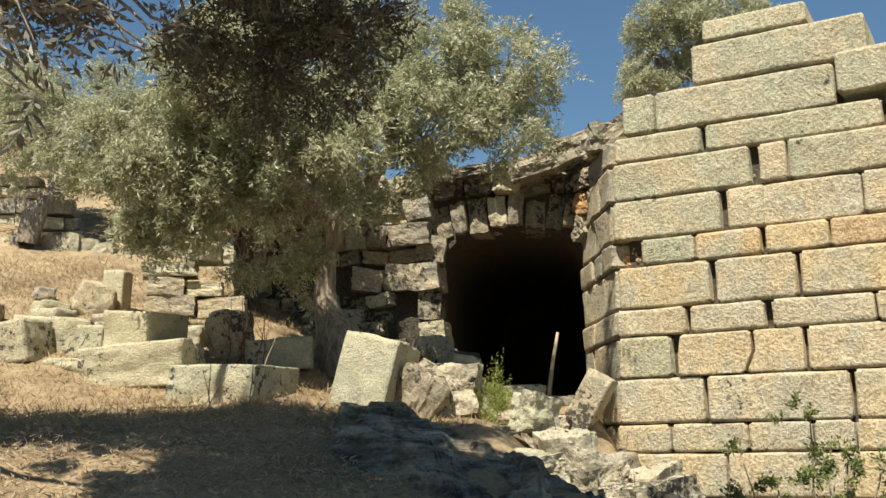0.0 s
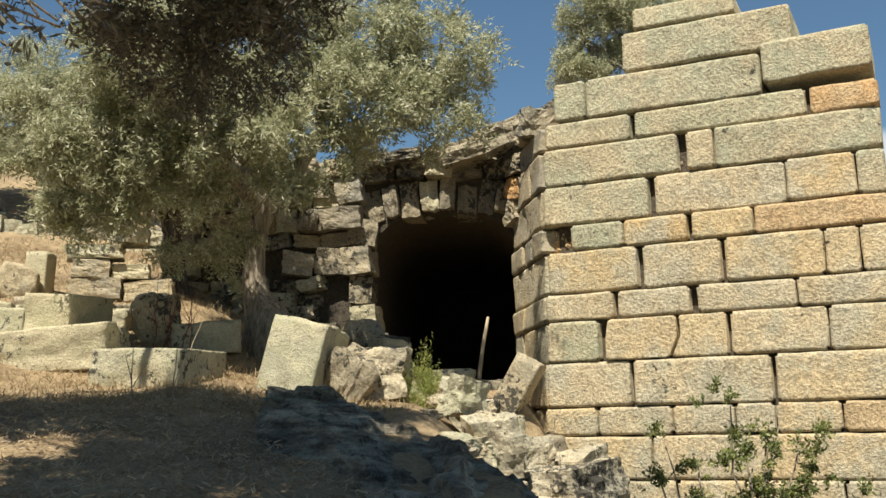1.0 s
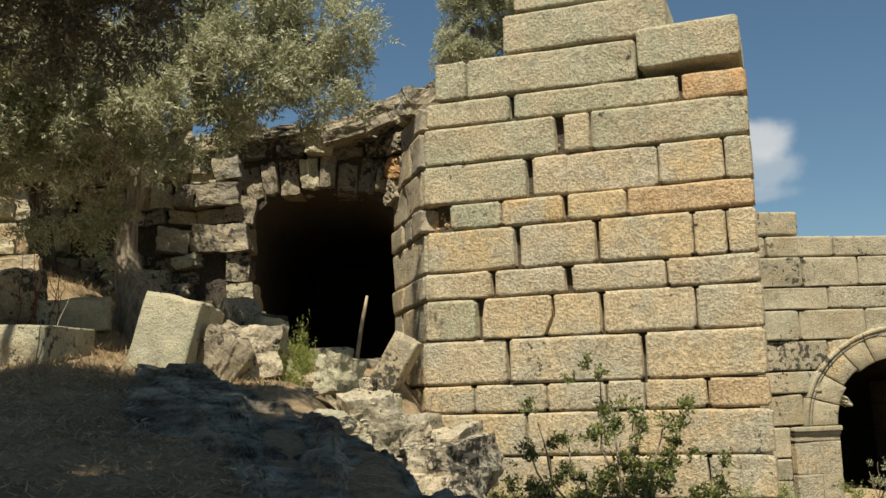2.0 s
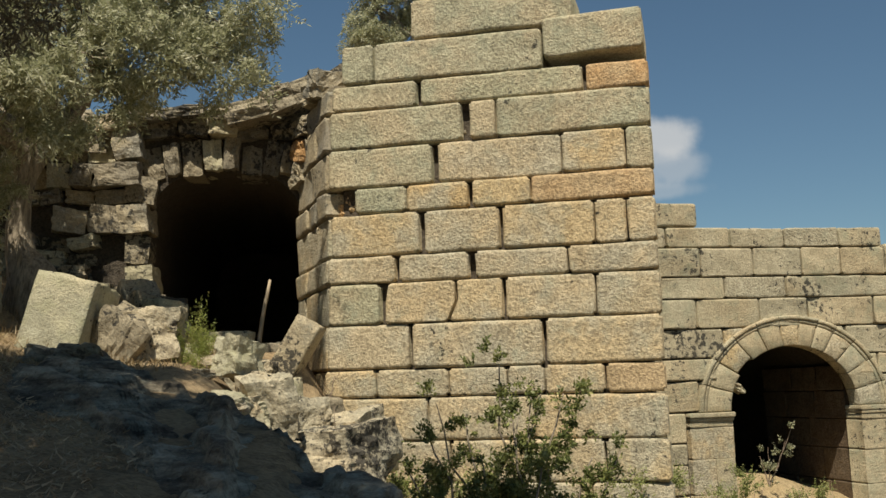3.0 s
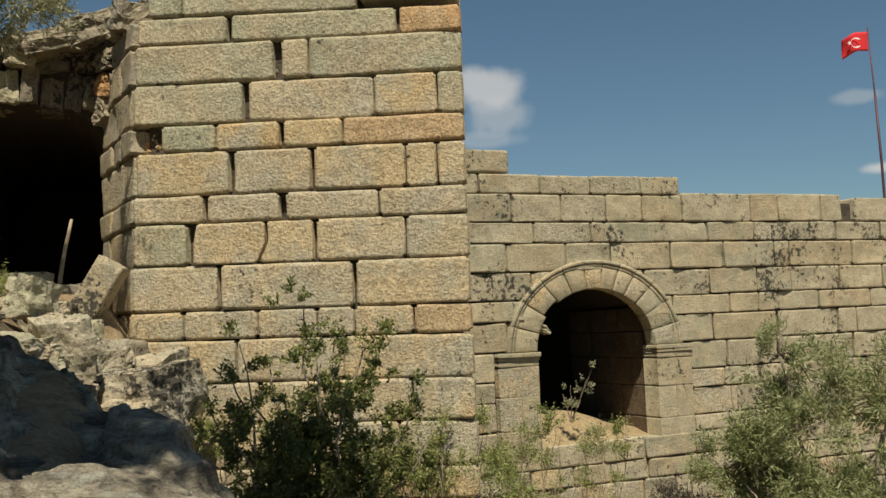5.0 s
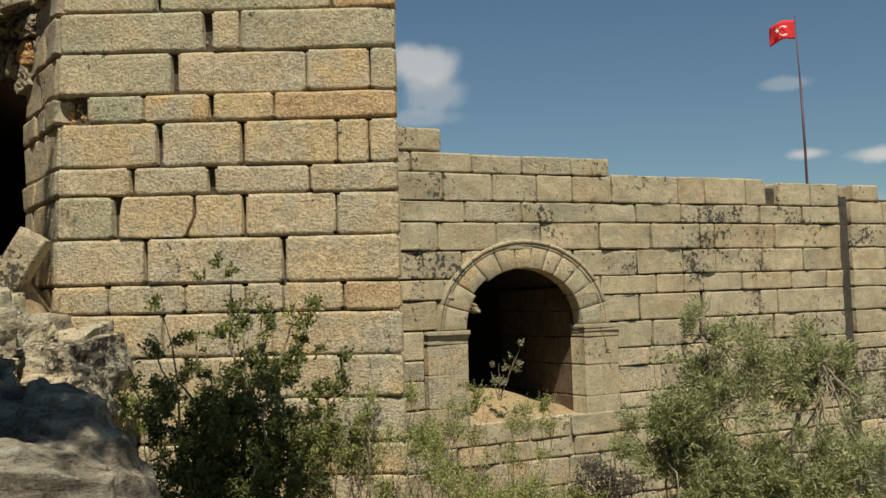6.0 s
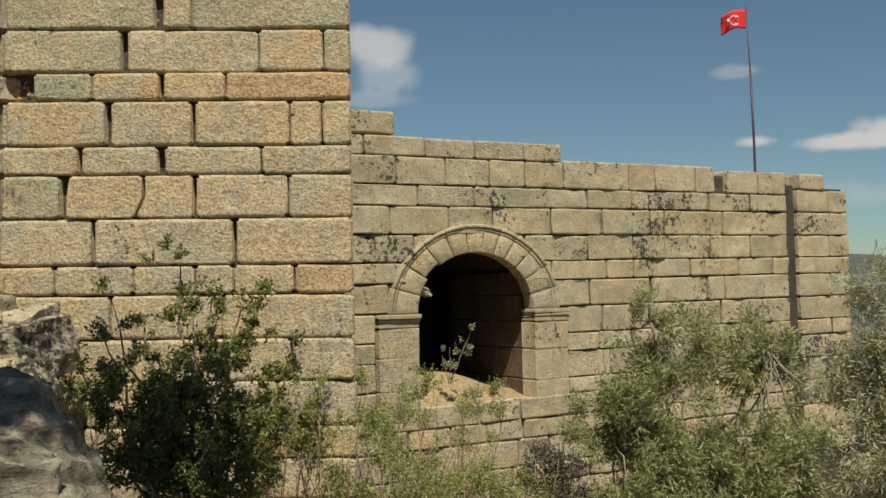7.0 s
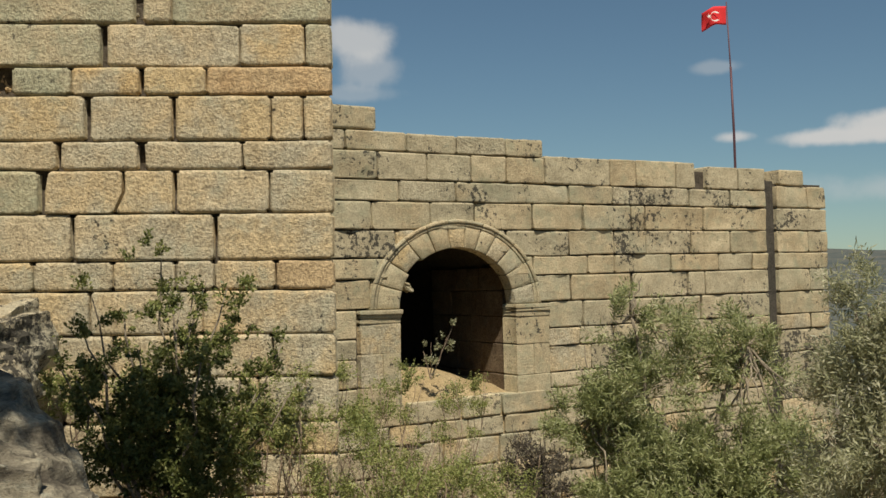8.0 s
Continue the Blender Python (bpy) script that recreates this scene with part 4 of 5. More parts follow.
tree("olive_tree", "shaded olive tree overhanging the stony mound", "olive tree", (-8.6, -9.6, 0.0),
     [((-8.6, -9.6, 2.2), (-5.2, -7.6, 4.0), 0.12, 0.03), ((-8.6, -9.6, 2.0), (-4.6, -9.8, 3.0), 0.10, 0.02), ((-8.6, -9.6, 2.2), (-6.5, -7.0, 5.2), 0.12, 0.03), ((-8.6, -9.6, 2.1), (-8.0, -11.2, 4.6), 0.1, 0.03)],
     [(-2.87, -10.51, 1.75, 0.2), (-2.88, -10.54, 1.54, 0.18), (-2.88, -10.38, 1.69, 0.16), (-2.74, -10.07, 1.86, 0.18), (-2.73, -9.91, 1.76, 0.15), (-2.64, -9.83, 1.9, 0.2), (-2.84, -10.49, 1.44, 0.12), (-2.89, -10.23, 1.93, 0.2), (-4.4, -6.5, 3.65, 0.72), (-4.5, -7.2, 3.45, 0.72), (-4.6, -7.8, 3.6, 0.7), (-4.7, -6.7, 3.35, 0.6), (-4.6, -7.6, 5.6, 0.9), (-4.6, -8.3, 6.2, 1.0), (-5.4, -7.8, 5.8, 0.9), (-3.6, -8.0, 5.6, 0.8), (-3.4, -10.1, 2.05, 0.38), (-3.4, -10.0, 1.72, 0.22), (-2.95, -10.2, 2.1, 0.3), (-2.45, -10.3, 1.98, 0.2), (-4.25, -6.75, 3.87, 0.62), (-4.8, -8.0, 3.9, 0.7),
      (-6.0, -8.6, 4.4, 0.95), (-7.4, -9.4, 4.6, 1.0), (-6.4, -9.4, 4.2, 0.7), (-4.2, -9.9, 3.0, 0.7), (-5.3, -7.5, 5.2, 0.9), (-3.6, -9.0, 4.6, 0.9), (-2.6, -9.6, 4.8, 0.9), (-3.6, -10.6, 4.6, 0.9), (-4.8, -8.6, 5.2, 1.1), (-2.0, -10.6, 4.6, 0.8)],
     19000, (0.075, 0.022), OLIVE_SHADED, 12,
     trunk_rows=[(-8.6, -9.6, -0.4, 0.5), (-8.6, -9.6, 0.4, 0.34), (-8.65, -9.6, 1.2, 0.27), (-8.6, -9.6, 2.2, 0.24), (-8.4, -9.5, 2.9, 0.16)])
# tree out of view, added only for the shade its crown casts
tree("olive_tree", "unseen olive tree added to shade the stony mound", "olive tree", (-4.2, -12.4, -0.9),
     [((-4.2, -12.4, 1.9), (-2.6, -10.4, 4.4), 0.12, 0.03), ((-4.2, -12.4, 1.9), (-4.4, -10.2, 4.6), 0.12, 0.03), ((-4.2, -12.4, 1.9), (-5.4, -12.6, 4.2), 0.1, 0.03)],
     [(-1.6, -9.7, 4.5, 0.7), (-2.5, -9.3, 4.6, 0.8), (-3.4, -9.3, 4.8, 0.8), (-4.3, -9.2, 4.9, 0.8), (-2.0, -10.5, 4.4, 0.8), (-3.0, -10.4, 4.6, 0.9), (-4.0, -10.4, 4.7, 0.9), (-5.6, -9.0, 5.0, 0.8), (-6.4, -9.6, 5.0, 0.9), (-1.0, -9.4, 4.5, 0.7), (-2.3, -8.7, 4.8, 0.7), (-5.0, -10.2, 4.8, 0.55), (-1.5, -7.1, 4.6, 0.55), (-0.8, -7.0, 4.5, 0.45), (-2.2, -7.3, 4.7, 0.7), (-1.2, -8.2, 4.6, 0.7), (-1.5, -10.2, 4.6, 0.9), (-2.6, -8.6, 4.7, 0.8), (-0.9, -10.6, 4.5, 0.8), (-0.5, -9.8, 4.4, 0.8), (-0.6, -8.6, 4.5, 0.7)],
     27000, (0.085, 0.036), OLIVE_SHADED, 18,
     trunk_rows=[(-4.2, -12.4, -1.4, 0.4), (-4.2, -12.4, -0.4, 0.28), (-4.2, -12.4, 0.8, 0.22), (-4.2, -12.4, 2.0, 0.2)])
tree("olive_tree", "olive tree on the terraced seating slope", "olive tree", (-16.6, 0.9, 4.3),
     [((-15.12, 0.24, 5.6), (-15.0, 0.4, 6.4), 0.09, 0.03), ((-15.12, 0.24, 5.6), (-16.3, 1.4, 6.8), 0.08, 0.03)],
     [(-16.1, 0.2, 6.5, 1.0), (-15.6, 0.6, 5.9, 0.8), (-15.5, -0.7, 5.7, 0.6), (-16.2, 1.6, 7.1, 1.1), (-14.6, 1.2, 6.6, 0.9), (-13.6, 1.6, 6.2, 0.9), (-14.4, 1.6, 5.2, 0.7), (-17.2, 0.6, 7.2, 1.0)],
     9500, (0.085, 0.025), OLIVE, 13,
     trunk_rows=[(-15.52, -0.24, 3.9400000000000004, 0.2), (-15.46, -0.16, 4.47, 0.2), (-15.35, -0.04, 4.75, 0.12), (-15.25, 0.09, 5.03, 0.105), (-15.17, 0.19, 5.34, 0.1), (-15.12, 0.24, 5.6, 0.09)])
tree("olive_tree", "olive tree growing on the terrace behind the pier", "olive tree", (-4.6, 5.6, 4.4),
     [((-4.6, 5.6, 5.6), (-5.2, 5.2, 7.4), 0.08, 0.03), ((-4.6, 5.6, 5.6), (-4.1, 6.0, 8.2), 0.08, 0.03)],
     [(-5.2, 5.2, 7.35, 0.6), (-5.35, 5.1, 6.7, 0.45), (-4.7, 5.4, 7.7, 0.7), (-4.1, 6.0, 8.3, 0.8), (-4.9, 5.3, 8.2, 0.6), (-4.5, 5.5, 6.7, 0.6), (-3.6, 6.0, 7.6, 0.8)],
     8000, (0.075, 0.022), OLIVE, 14,
     trunk_rows=[(-4.6, 5.6, 3.9, 0.25), (-4.6, 5.6, 4.8, 0.17), (-4.6, 5.6, 5.6, 0.14)])
tree("olive_tree", "young olive tree in front of the far wall", "olive tree", (4.5, 0.6, -3.9),
     [((4.5, 0.6, -2.9), (3.9, 0.8, -0.4), 0.06, 0.02), ((4.5, 0.6, -2.9), (5.4, 0.6, -0.8), 0.06, 0.02), ((4.5, 0.6, -2.9), (3.3, 0.6, -1.7), 0.05, 0.015)],
     [(3.9, 0.8, 0.02, 0.26), (3.78, 0.8, -0.45, 0.34), (4.2, 0.8, -0.75, 0.48), (3.5, 0.8, -1.1, 0.46), (3.95, 0.6, -1.5, 0.58), (3.3, 0.6, -1.85, 0.42), (3.7, 0.5, -2.3, 0.6), (4.3, 0.5, -2.4, 0.55), (4.1, 0.5, -3.0, 0.65), (5.3, 0.8, -0.85, 0.4), (5.6, 0.8, -0.6, 0.28), (4.95, 0.7, -1.05, 0.32), (5.7, 0.6, -1.35, 0.38), (5.0, 0.4, -2.2, 0.5), (5.6, 0.3, -2.6, 0.65), (4.8, 0.4, -2.9, 0.6)],
     11000, (0.095, 0.019), OLIVE_YOUNG, 15, droop=-0.6, twig_len=0.24,
     trunk_rows=[(4.5, 0.6, -4.4, 0.16), (4.5, 0.6, -3.4, 0.1), (4.5, 0.6, -2.8, 0.08)])
tree("olive_tree", "olive sapling beside the path, silvery in the sun", "olive tree", (4.9, -4.7, -3.0),
     [((4.9, -4.7, -2.0), (4.5, -4.7, -0.4), 0.04, 0.012), ((4.9, -4.7, -2.0), (4.4, -5.0, -1.2), 0.03, 0.012)],
     [(4.6, -4.7, -0.25, 0.3), (4.45, -4.6, -0.8, 0.35), (4.8, -4.7, -0.9, 0.5), (4.6, -5.0, -1.35, 0.35), (4.55, -4.5, -1.6, 0.4), (5.0, -5.0, -0.5, 0.5), (4.7, -4.7, -1.8, 0.5)],
     6400, (0.068, 0.013), OLIVE, 16, droop=-0.4, twig_len=0.26,
     trunk_rows=[(4.9, -4.7, -3.6, 0.09), (4.9, -4.7, -2.4, 0.06), (4.9, -4.7, -1.9, 0.05)])
BUSH_SHOOTS = [(-1.40, -3.25, 0.30), (-1.95, -3.5, -0.05), (-1.0, -3.2, 0.10), (-0.82, -3.15, 0.02), (-1.7, -3.4, -0.15), (-1.2, -3.4, -0.1), (-0.55, -3.4, -0.55), (-2.0, -3.8, -0.75), (-0.5, -3.6, -0.9), (-1.5, -3.7, -0.5), (-0.95, -3.7, -0.55), (-2.0, -3.7, -0.25), (-2.2, -3.6, -0.65), (-0.3, -3.4, -0.5), (-0.2, -3.5, -0.9), (-1.32, -3.3, 0.12), (-1.1, -3.3, 0.0)]
bush_rng = random.Random(31)
bush_blobs = []
for bx, by, bz in BUSH_SHOOTS:
    for k in range(7):
        f = k / 7
        bush_blobs.append((bx + (-1.25 - bx) * f * 0.7 + bush_rng.uniform(-0.14, 0.14), by + (-3.6 - by) * f + bush_rng.uniform(-0.12, 0.12), bz + (-1.75 - bz) * f, 0.12 + 0.08 * f + bush_rng.uniform(0, 0.06)))
tree("evergreen_bush", "dark evergreen shrub growing before the pier", "bush", (-1.25, -3.6, -2.3),
     [((-1.25 + 0.04 * math.sin(i), -3.6, -2.4), p, 0.022, 0.006) for i, p in enumerate(BUSH_SHOOTS)],
     bush_blobs, 5000, (0.048, 0.024), BUSH_LEAF, 17, per_twig=8, twig_len=0.11, droop=-0.3, twig_limbs=False)

dry_shrub = thing("dry_shrub", "dead twiggy shrub with a mass of painted shade at the foot of the far wall", "shrub", at=(2.87, 2.18, -3.07))
shrub_rng = random.Random(64)
for i in range(22):
    tip = Vector((2.77, 2.2, -2.1)) + Vector((shrub_rng.uniform(-0.5, 0.45), shrub_rng.uniform(-0.3, 0.3), shrub_rng.uniform(-0.75, 0.05)))
    main = bent((2.87, 2.18, -3.07), tip, 7, 0.12, 640 + i)
    pieces = [tube(main, [0.013 - 0.0014 * j for j in range(8)], 5)]
    for q in range(7):
        p = main[2 + q % 5]
        pieces.append(tube(bent(p, p + Vector((shrub_rng.uniform(-0.2, 0.2), shrub_rng.uniform(-0.2, 0.2), shrub_rng.uniform(0.05, 0.28))), 3, 0.1, 700 + i * 9 + q), [0.006, 0.005, 0.004, 0.003], 4))
    under(new("branch", mesh_of("branch", *join(pieces), SHADED_BARK)), dry_shrub)
# dark leaves added in place of the shadow around the bare shrub
under(new("shade_foliage", leaves_mesh("shade_foliage", [(2.6, 2.2, -2.55, 0.36), (2.95, 2.15, -2.7, 0.36), (2.8, 2.2, -2.3, 0.24), (2.5, 2.2, -3.0, 0.4), (3.0, 2.1, -3.1, 0.4)], 800, 8, 0.05, 0.02, 0.14, SHADE_LEAF, 65, -0.2)), dry_shrub)

# ---- tall weeds along the foot of the walls ----
WEEDS = [(-0.7, -0.25, -1.4, 0.5), (-0.25, 1.1, -1.35, 0.5), (0.2, 2.1, -1.8, 0.6), (0.8, 3.6, -1.7, 0.55), (-0.2, -0.5, -2.0, 0.7), (1.9, 4.4, -1.9, 0.5), (0.5, 1.1, -2.4, 0.8), (1.4, 3.1, -2.6, 0.8), (-2.2, -0.7, -1.2, 0.4), (0.7, -1.2, -2.2, 0.7), (1.4, -0.4, -2.6, 0.8), (2.3, 1.4, -2.9, 0.8), (-3.0, -1.2, -1.2, 0.4)]
for k, (wx, wy, wz, wr) in enumerate(WEEDS):
    foot = ground_z(wx, wy)
    ob = thing("weed_clump", "tall straggling weeds with small yellow-green leaves", "weeds", "weeds below the walls", at=(wx, wy, foot))
    for i in range(7):
        reach = (wx + wr * 0.8 * math.sin(i * 2.4 + k), wy + wr * 0.5 * math.cos(i * 2.4 + k), wz + wr * (0.4 + 0.5 * ((i * 7 + k) % 5) / 5))
        stem = tube(bent((wx + 0.1 * math.sin(i * 2.4), wy + 0.1 * math.cos(i * 2.4), foot - 0.1), reach, 7, 0.1, k * 20 + i), [0.012 - 0.0012 * j for j in range(8)], 5)
        under(new("stem", mesh_of("stem", *stem, TWIG)), ob)
    under(new("foliage", leaves_mesh("foliage", [(wx, wy, wz, wr * 0.7), (wx, wy, wz - wr * 0.7, wr * 0.7), (wx + wr * 0.3, wy, wz + wr * 0.5, wr * 0.35)], int(420 * wr / 0.5), 8, 0.045, 0.018, 0.2, WEED_LEAF, 60 + k, -0.3)), ob)

# ---- fallen blocks and rocks ----


def fallen(name, label, at, size, turn, mat=None, seed=0, rough=0.03, boxy=0.93, group="fallen blocks", n=10, category="stone block", strata=0.0, facets=False):
    ob = new(name, rock_mesh(name, *size, mat or BLOCK, seed, boxy, rough, n, strata, not facets))
    ob.matrix_basis = pose(*at, *turn)
    return tagged(ob, label, category, group)


fallen("standing_block", "pale tilted block with black lichen spots standing in dry grass", (-6.05, -3.2, 0.80), (0.66, 0.72, 1.10), (-8, 13, 10), seed=21, rough=0.055, n=16)
fallen("broken_rock", "dark rugged broken rock leaning behind a tilted block", (-5.58, -2.98, 0.62), (0.62, 0.55, 0.82), (6, 38, 12), RUBBLE_DARK, seed=38, rough=0.2, boxy=0.8, n=16, facets=True)
fallen("squared_block", "long squared pale block lying on the soil", (-7.12, -4.25, 0.80), (1.0, 1.2, 0.48), (2, 2, 13), seed=22, rough=0.035, n=16, boxy=0.95)
fallen("hollow_block", "grey block hollowed beneath, half buried beside the olive", (-7.72, -2.75, 1.29), (0.86, 0.5, 0.42), (0, -3, 35), seed=23, rough=0.16, boxy=0.8)
fallen("cube_block", "squared lichened block resting on a longer one", (-8.75, -3.95, 1.47), (0.58, 0.95, 0.60), (3, 4, 14), seed=24, rough=0.035, n=16, boxy=0.95)
fallen("long_block", "broad broken grey block lying on the slope", (-8.35, -4.4, 1.08), (1.25, 0.75, 0.5), (2, -3, 22), seed=25, rough=0.10, n=16)
fallen("split_block", "lit pale block split along one side on the slope", (-9.9, -4.85, 1.40), (0.62, 0.6, 0.5), (4, -8, 16), seed=31, rough=0.05, n=12)
fallen("broad_block", "broad pale weathered block behind smaller stones", (-9.95, -4.25, 1.5), (0.95, 0.6, 0.5), (-3, 6, 32), seed=32, rough=0.09, n=12)
fallen("small_block", "small squared pale stone among larger blocks", (-9.3, -4.15, 1.42), (0.36, 0.5, 0.42), (0, 3, 15), seed=33, rough=0.045)
fallen("flat_stone", "flat pale stone sunk in dry grass", (-9.2, -4.6, 1.12), (0.6, 0.5, 0.2), (3, 2, 20), seed=34, rough=0.12, boxy=0.7)
fallen("rough_boulder", "rough dark-spotted boulder beside red weed stems", (-8.25, -3.0, 1.5), (0.55, 0.5, 0.78), (4, -6, 30), RUBBLE, seed=35, rough=0.28, boxy=0.7, n=14)
fallen("far_rock", "brown rock at the foot of the grassy slope", (-11.6, -4.3, 1.9), (0.7, 0.6, 0.6), (0, 15, 10), RUBBLE, seed=36, rough=0.2, boxy=0.7)
for k, (bx, by, bs) in enumerate(((-10.9, -3.5, 0.42), (-10.5, -3.6, 0.34), (-11.3, -3.2, 0.36), (-10.4, -3.0, 0.3), (-10.0, -3.4, 0.36), (-10.7, -4.2, 0.3), (-9.6, -3.1, 0.42), (-9.3, -2.6, 0.45), (-9.0, -2.9, 0.4), (-12.2, -2.6, 0.3))):
    fallen("slope_stone", "loose pale stone on the dry grass slope", (bx, by, ground_z(bx, by) + 0.12 * bs), (bs * 1.3, bs, bs * 0.7), (6 * math.sin(k * 2.0), 9 * math.sin(k * 1.3), 37 * k), (BLOCK, RUBBLE)[k % 2], 1700 + k, 0.16, 0.78, "slope stones", 8)
fallen("leaning_slab", "ochre slab fallen against the foot of the pier", (-4.50, -0.78, 0.52), (0.34, 0.45, 1.1), (0, 31, 10), RUBBLE, seed=26, rough=0.06)
fallen("upright_stone", "small upright grey stone on the grassy slope", (-10.9, -2.4, 2.38), (0.32, 0.3, 0.66), (0, 3, 20), seed=27, rough=0.05)
fallen("pointed_rock", "dark pointed rock on the grassy slope", (-11.0, -2.7, 2.22), (0.58, 0.5, 0.55), (0, 20, 40), RUBBLE, seed=28, rough=0.22, boxy=0.5)
BLOCKS = [(-5.7, -0.3, 0.72, 0.95, 0.7, 0.42), (-5.2, -0.6, 0.55, 0.4, 0.4, 0.25), (-5.0, -0.2, 0.62, 0.45, 0.4, 0.3), (-6.3, -0.7, 1.05, 0.5, 0.5, 0.6), (-6.0, -1.4, 0.9, 0.7, 0.5, 0.55), (-6.6, -0.5, 1.2, 0.7, 0.5, 0.5), (-5.4, -1.6, 0.55, 0.7, 0.5, 0.35), (-6.9, -0.4, 1.45, 0.6, 0.5, 0.35), (-4.9, -1.0, 0.3, 0.7, 0.6, 0.5), (-4.6, -1.2, -0.05, 0.8, 0.6, 0.6), (-4.4, -1.6, -0.3, 0.6, 0.6, 0.6), (-3.9, -1.0, -0.45, 0.7, 0.6, 0.45), (-3.6, -0.6, -0.7, 0.8, 0.5, 0.5), (-5.0, -1.6, 0.3, 0.8, 0.6, 0.45), (-4.2, -0.5, -0.2, 0.5, 0.4, 0.5)]
for k, (bx, by, bz, sx, sy, sz) in enumerate(BLOCKS):
    fallen("rubble_block", "weathered broken stone among the fallen rubble", (bx, by, bz), (sx, sy, sz), (7 * math.sin(k * 2.1), 9 * math.sin(k * 3.3), 30 + 41 * k), (BLOCK, RUBBLE, RUBBLE_DARK)[k % 3], 200 + k, 0.16, 0.7 + 0.2 * (k % 2), "rubble heap", 8)
PALE = [(-5.3, -2.75, 0.76, 0.66, 0.5, 0.56), (-4.3, -2.7, 0.46, 0.46, 0.4, 0.42), (-4.2, -2.45, 0.32, 0.3, 0.3, 0.24), (-4.05, -2.65, 0.16, 0.36, 0.34, 0.3), (-3.84, -2.95, -0.08, 0.52, 0.46, 0.72), (-3.4, -2.3, -0.72, 1.0, 1.1, 0.9), (-3.95, -1.9, -0.26, 0.7, 0.6, 0.6), (-4.55, -2.0, 0.06, 0.6, 0.5, 0.5), (-4.85, -1.7, 0.2, 0.5, 0.5, 0.45), (-3.5, -1.5, -0.45, 0.8, 0.6, 0.6)]
for k, (bx, by, bz, sx, sy, sz) in enumerate(PALE):
    fallen("rubble_block", "sunlit pale broken block spotted with black lichen", (bx, by, bz), (sx, sy, sz), (8 * math.sin(k * 2.7), 10 * math.sin(k * 1.9), 23 + 47 * k), BLOCK if k == 1 else BOULDER, 1500 + k, 0.21, 0.87, "rubble heap", 22, facets=True)
rub_rng = random.Random(88)
for k in range(46):
    a, r = radians(rub_rng.uniform(15, 27)), rub_rng.uniform(9.2, 12.6)
    bx, by = STAND[0] - r * math.sin(a), STAND[1] + r * math.cos(a)
    if by > -0.5 and bx > -4.6:
        continue
    sz = rub_rng.uniform(0.16, 0.5) if a < radians(21) else rub_rng.uniform(0.14, 0.28)
    fallen("rubble_rock", "pale lichened rock on the rubble slope", (bx, by, ground_z(bx, by) + 0.05 * sz), (sz * rub_rng.uniform(1.0, 1.7), sz, sz * rub_rng.uniform(0.6, 1.0)), (rub_rng.uniform(-15, 15), rub_rng.uniform(-20, 20), rub_rng.uniform(0, 180)), (OCHRE, RUBBLE, BLOCK, RUBBLE_DARK)[k % 4], 1200 + k, 0.32, 0.82, "rubble slope", 7, "rock", 0.0, True)
# dark layered bedrock breaking out of the mound
def outcrop(first, last):
    """A ledge of bedrock that breaks off on its far side, its top worn into slanting layers."""
    azs = np.arange(first, last + 0.1, 0.2)
    verts, faces, rows = [], [], 110
    for az in azs:
        rise = line(az, [11, 13.8, 16.3, 16.8, 18.3, 19.8, 21, 22.8, 24.8, 25.6, 27.8, 29.3, 31, 32.3, 34.8, 38], [-0.22, -0.15, -0.085, -0.07, -0.058, -0.057, -0.06, -0.044, -0.016, 0.010, 0.006, 0.021, 0.042, 0.048, 0.045, 0.03])
        rc = line(az, [11, 16, 18, 20.4, 23, 26, 28, 31, 33, 38], [4.6, 5.5, 5.9, 6.2, 7.0, 7.7, 8.5, 9.2, 9.4, 9.4])
        reach = line(az, [11, 25, 29, 33, 38], [3.4, 4.4, 4.4, 2.2, 1.5])
        ca, sa = math.cos(radians(az)), math.sin(radians(az))
        xc, yc = STAND[0] - rc * sa, STAND[1] + rc * ca
        lift = (rc - 0.15) * rise - 0.13 - ground_z(xc, yc)
        fade = smooth(az, 11, 13) * (1 - smooth(az, 35.5, 38))
        for j in range(rows + 1):
            r = rc - reach + (reach + 0.9) * j / rows
            x, y = STAND[0] - r * sa, STAND[1] + r * ca
            p = Vector((x, y, 0))
            jag = 0.14 * noise.fractal(p * 1.7, 1.0, 2.0, 4)
            up = smooth(r, rc - reach, rc - 0.15) * (1 - smooth(r + jag, rc, rc + 0.42))
            z = ground_z(x, y) + lift * fade * up + 0.28 * fade * smooth(up, 0.0, 0.4) - 0.16 - 0.5 * smooth(r, rc + 0.3, rc + 0.9)
            layer = (z + 0.22 * x + 0.10 * y + 0.05 * noise.fractal(p * 1.1 + Vector((7, 0, 0)), 1.0, 2.0, 3)) / 0.13
            k = math.floor(layer)
            step = (k + smooth(layer - k, 0.62, 1.0) - layer) * 0.13
            z += 0.75 * step * smooth(up, 0.15, 0.5) + 0.05 * noise.fractal(p * 2.3, 1.0, 2.0, 5) + 0.018 * noise.ridged_multi_fractal(p * 5, 0.9, 2.1, 4, 1.0, 2.0) - 0.02
            verts.append((x, y, z))
    n = rows + 1
    faces = [(i * n + j, (i + 1) * n + j, (i + 1) * n + j + 1, i * n + j + 1)[::-1] for i in range(len(azs) - 1) for j in range(rows)]
    return mesh_of("ledge", verts, faces, SCHIST)


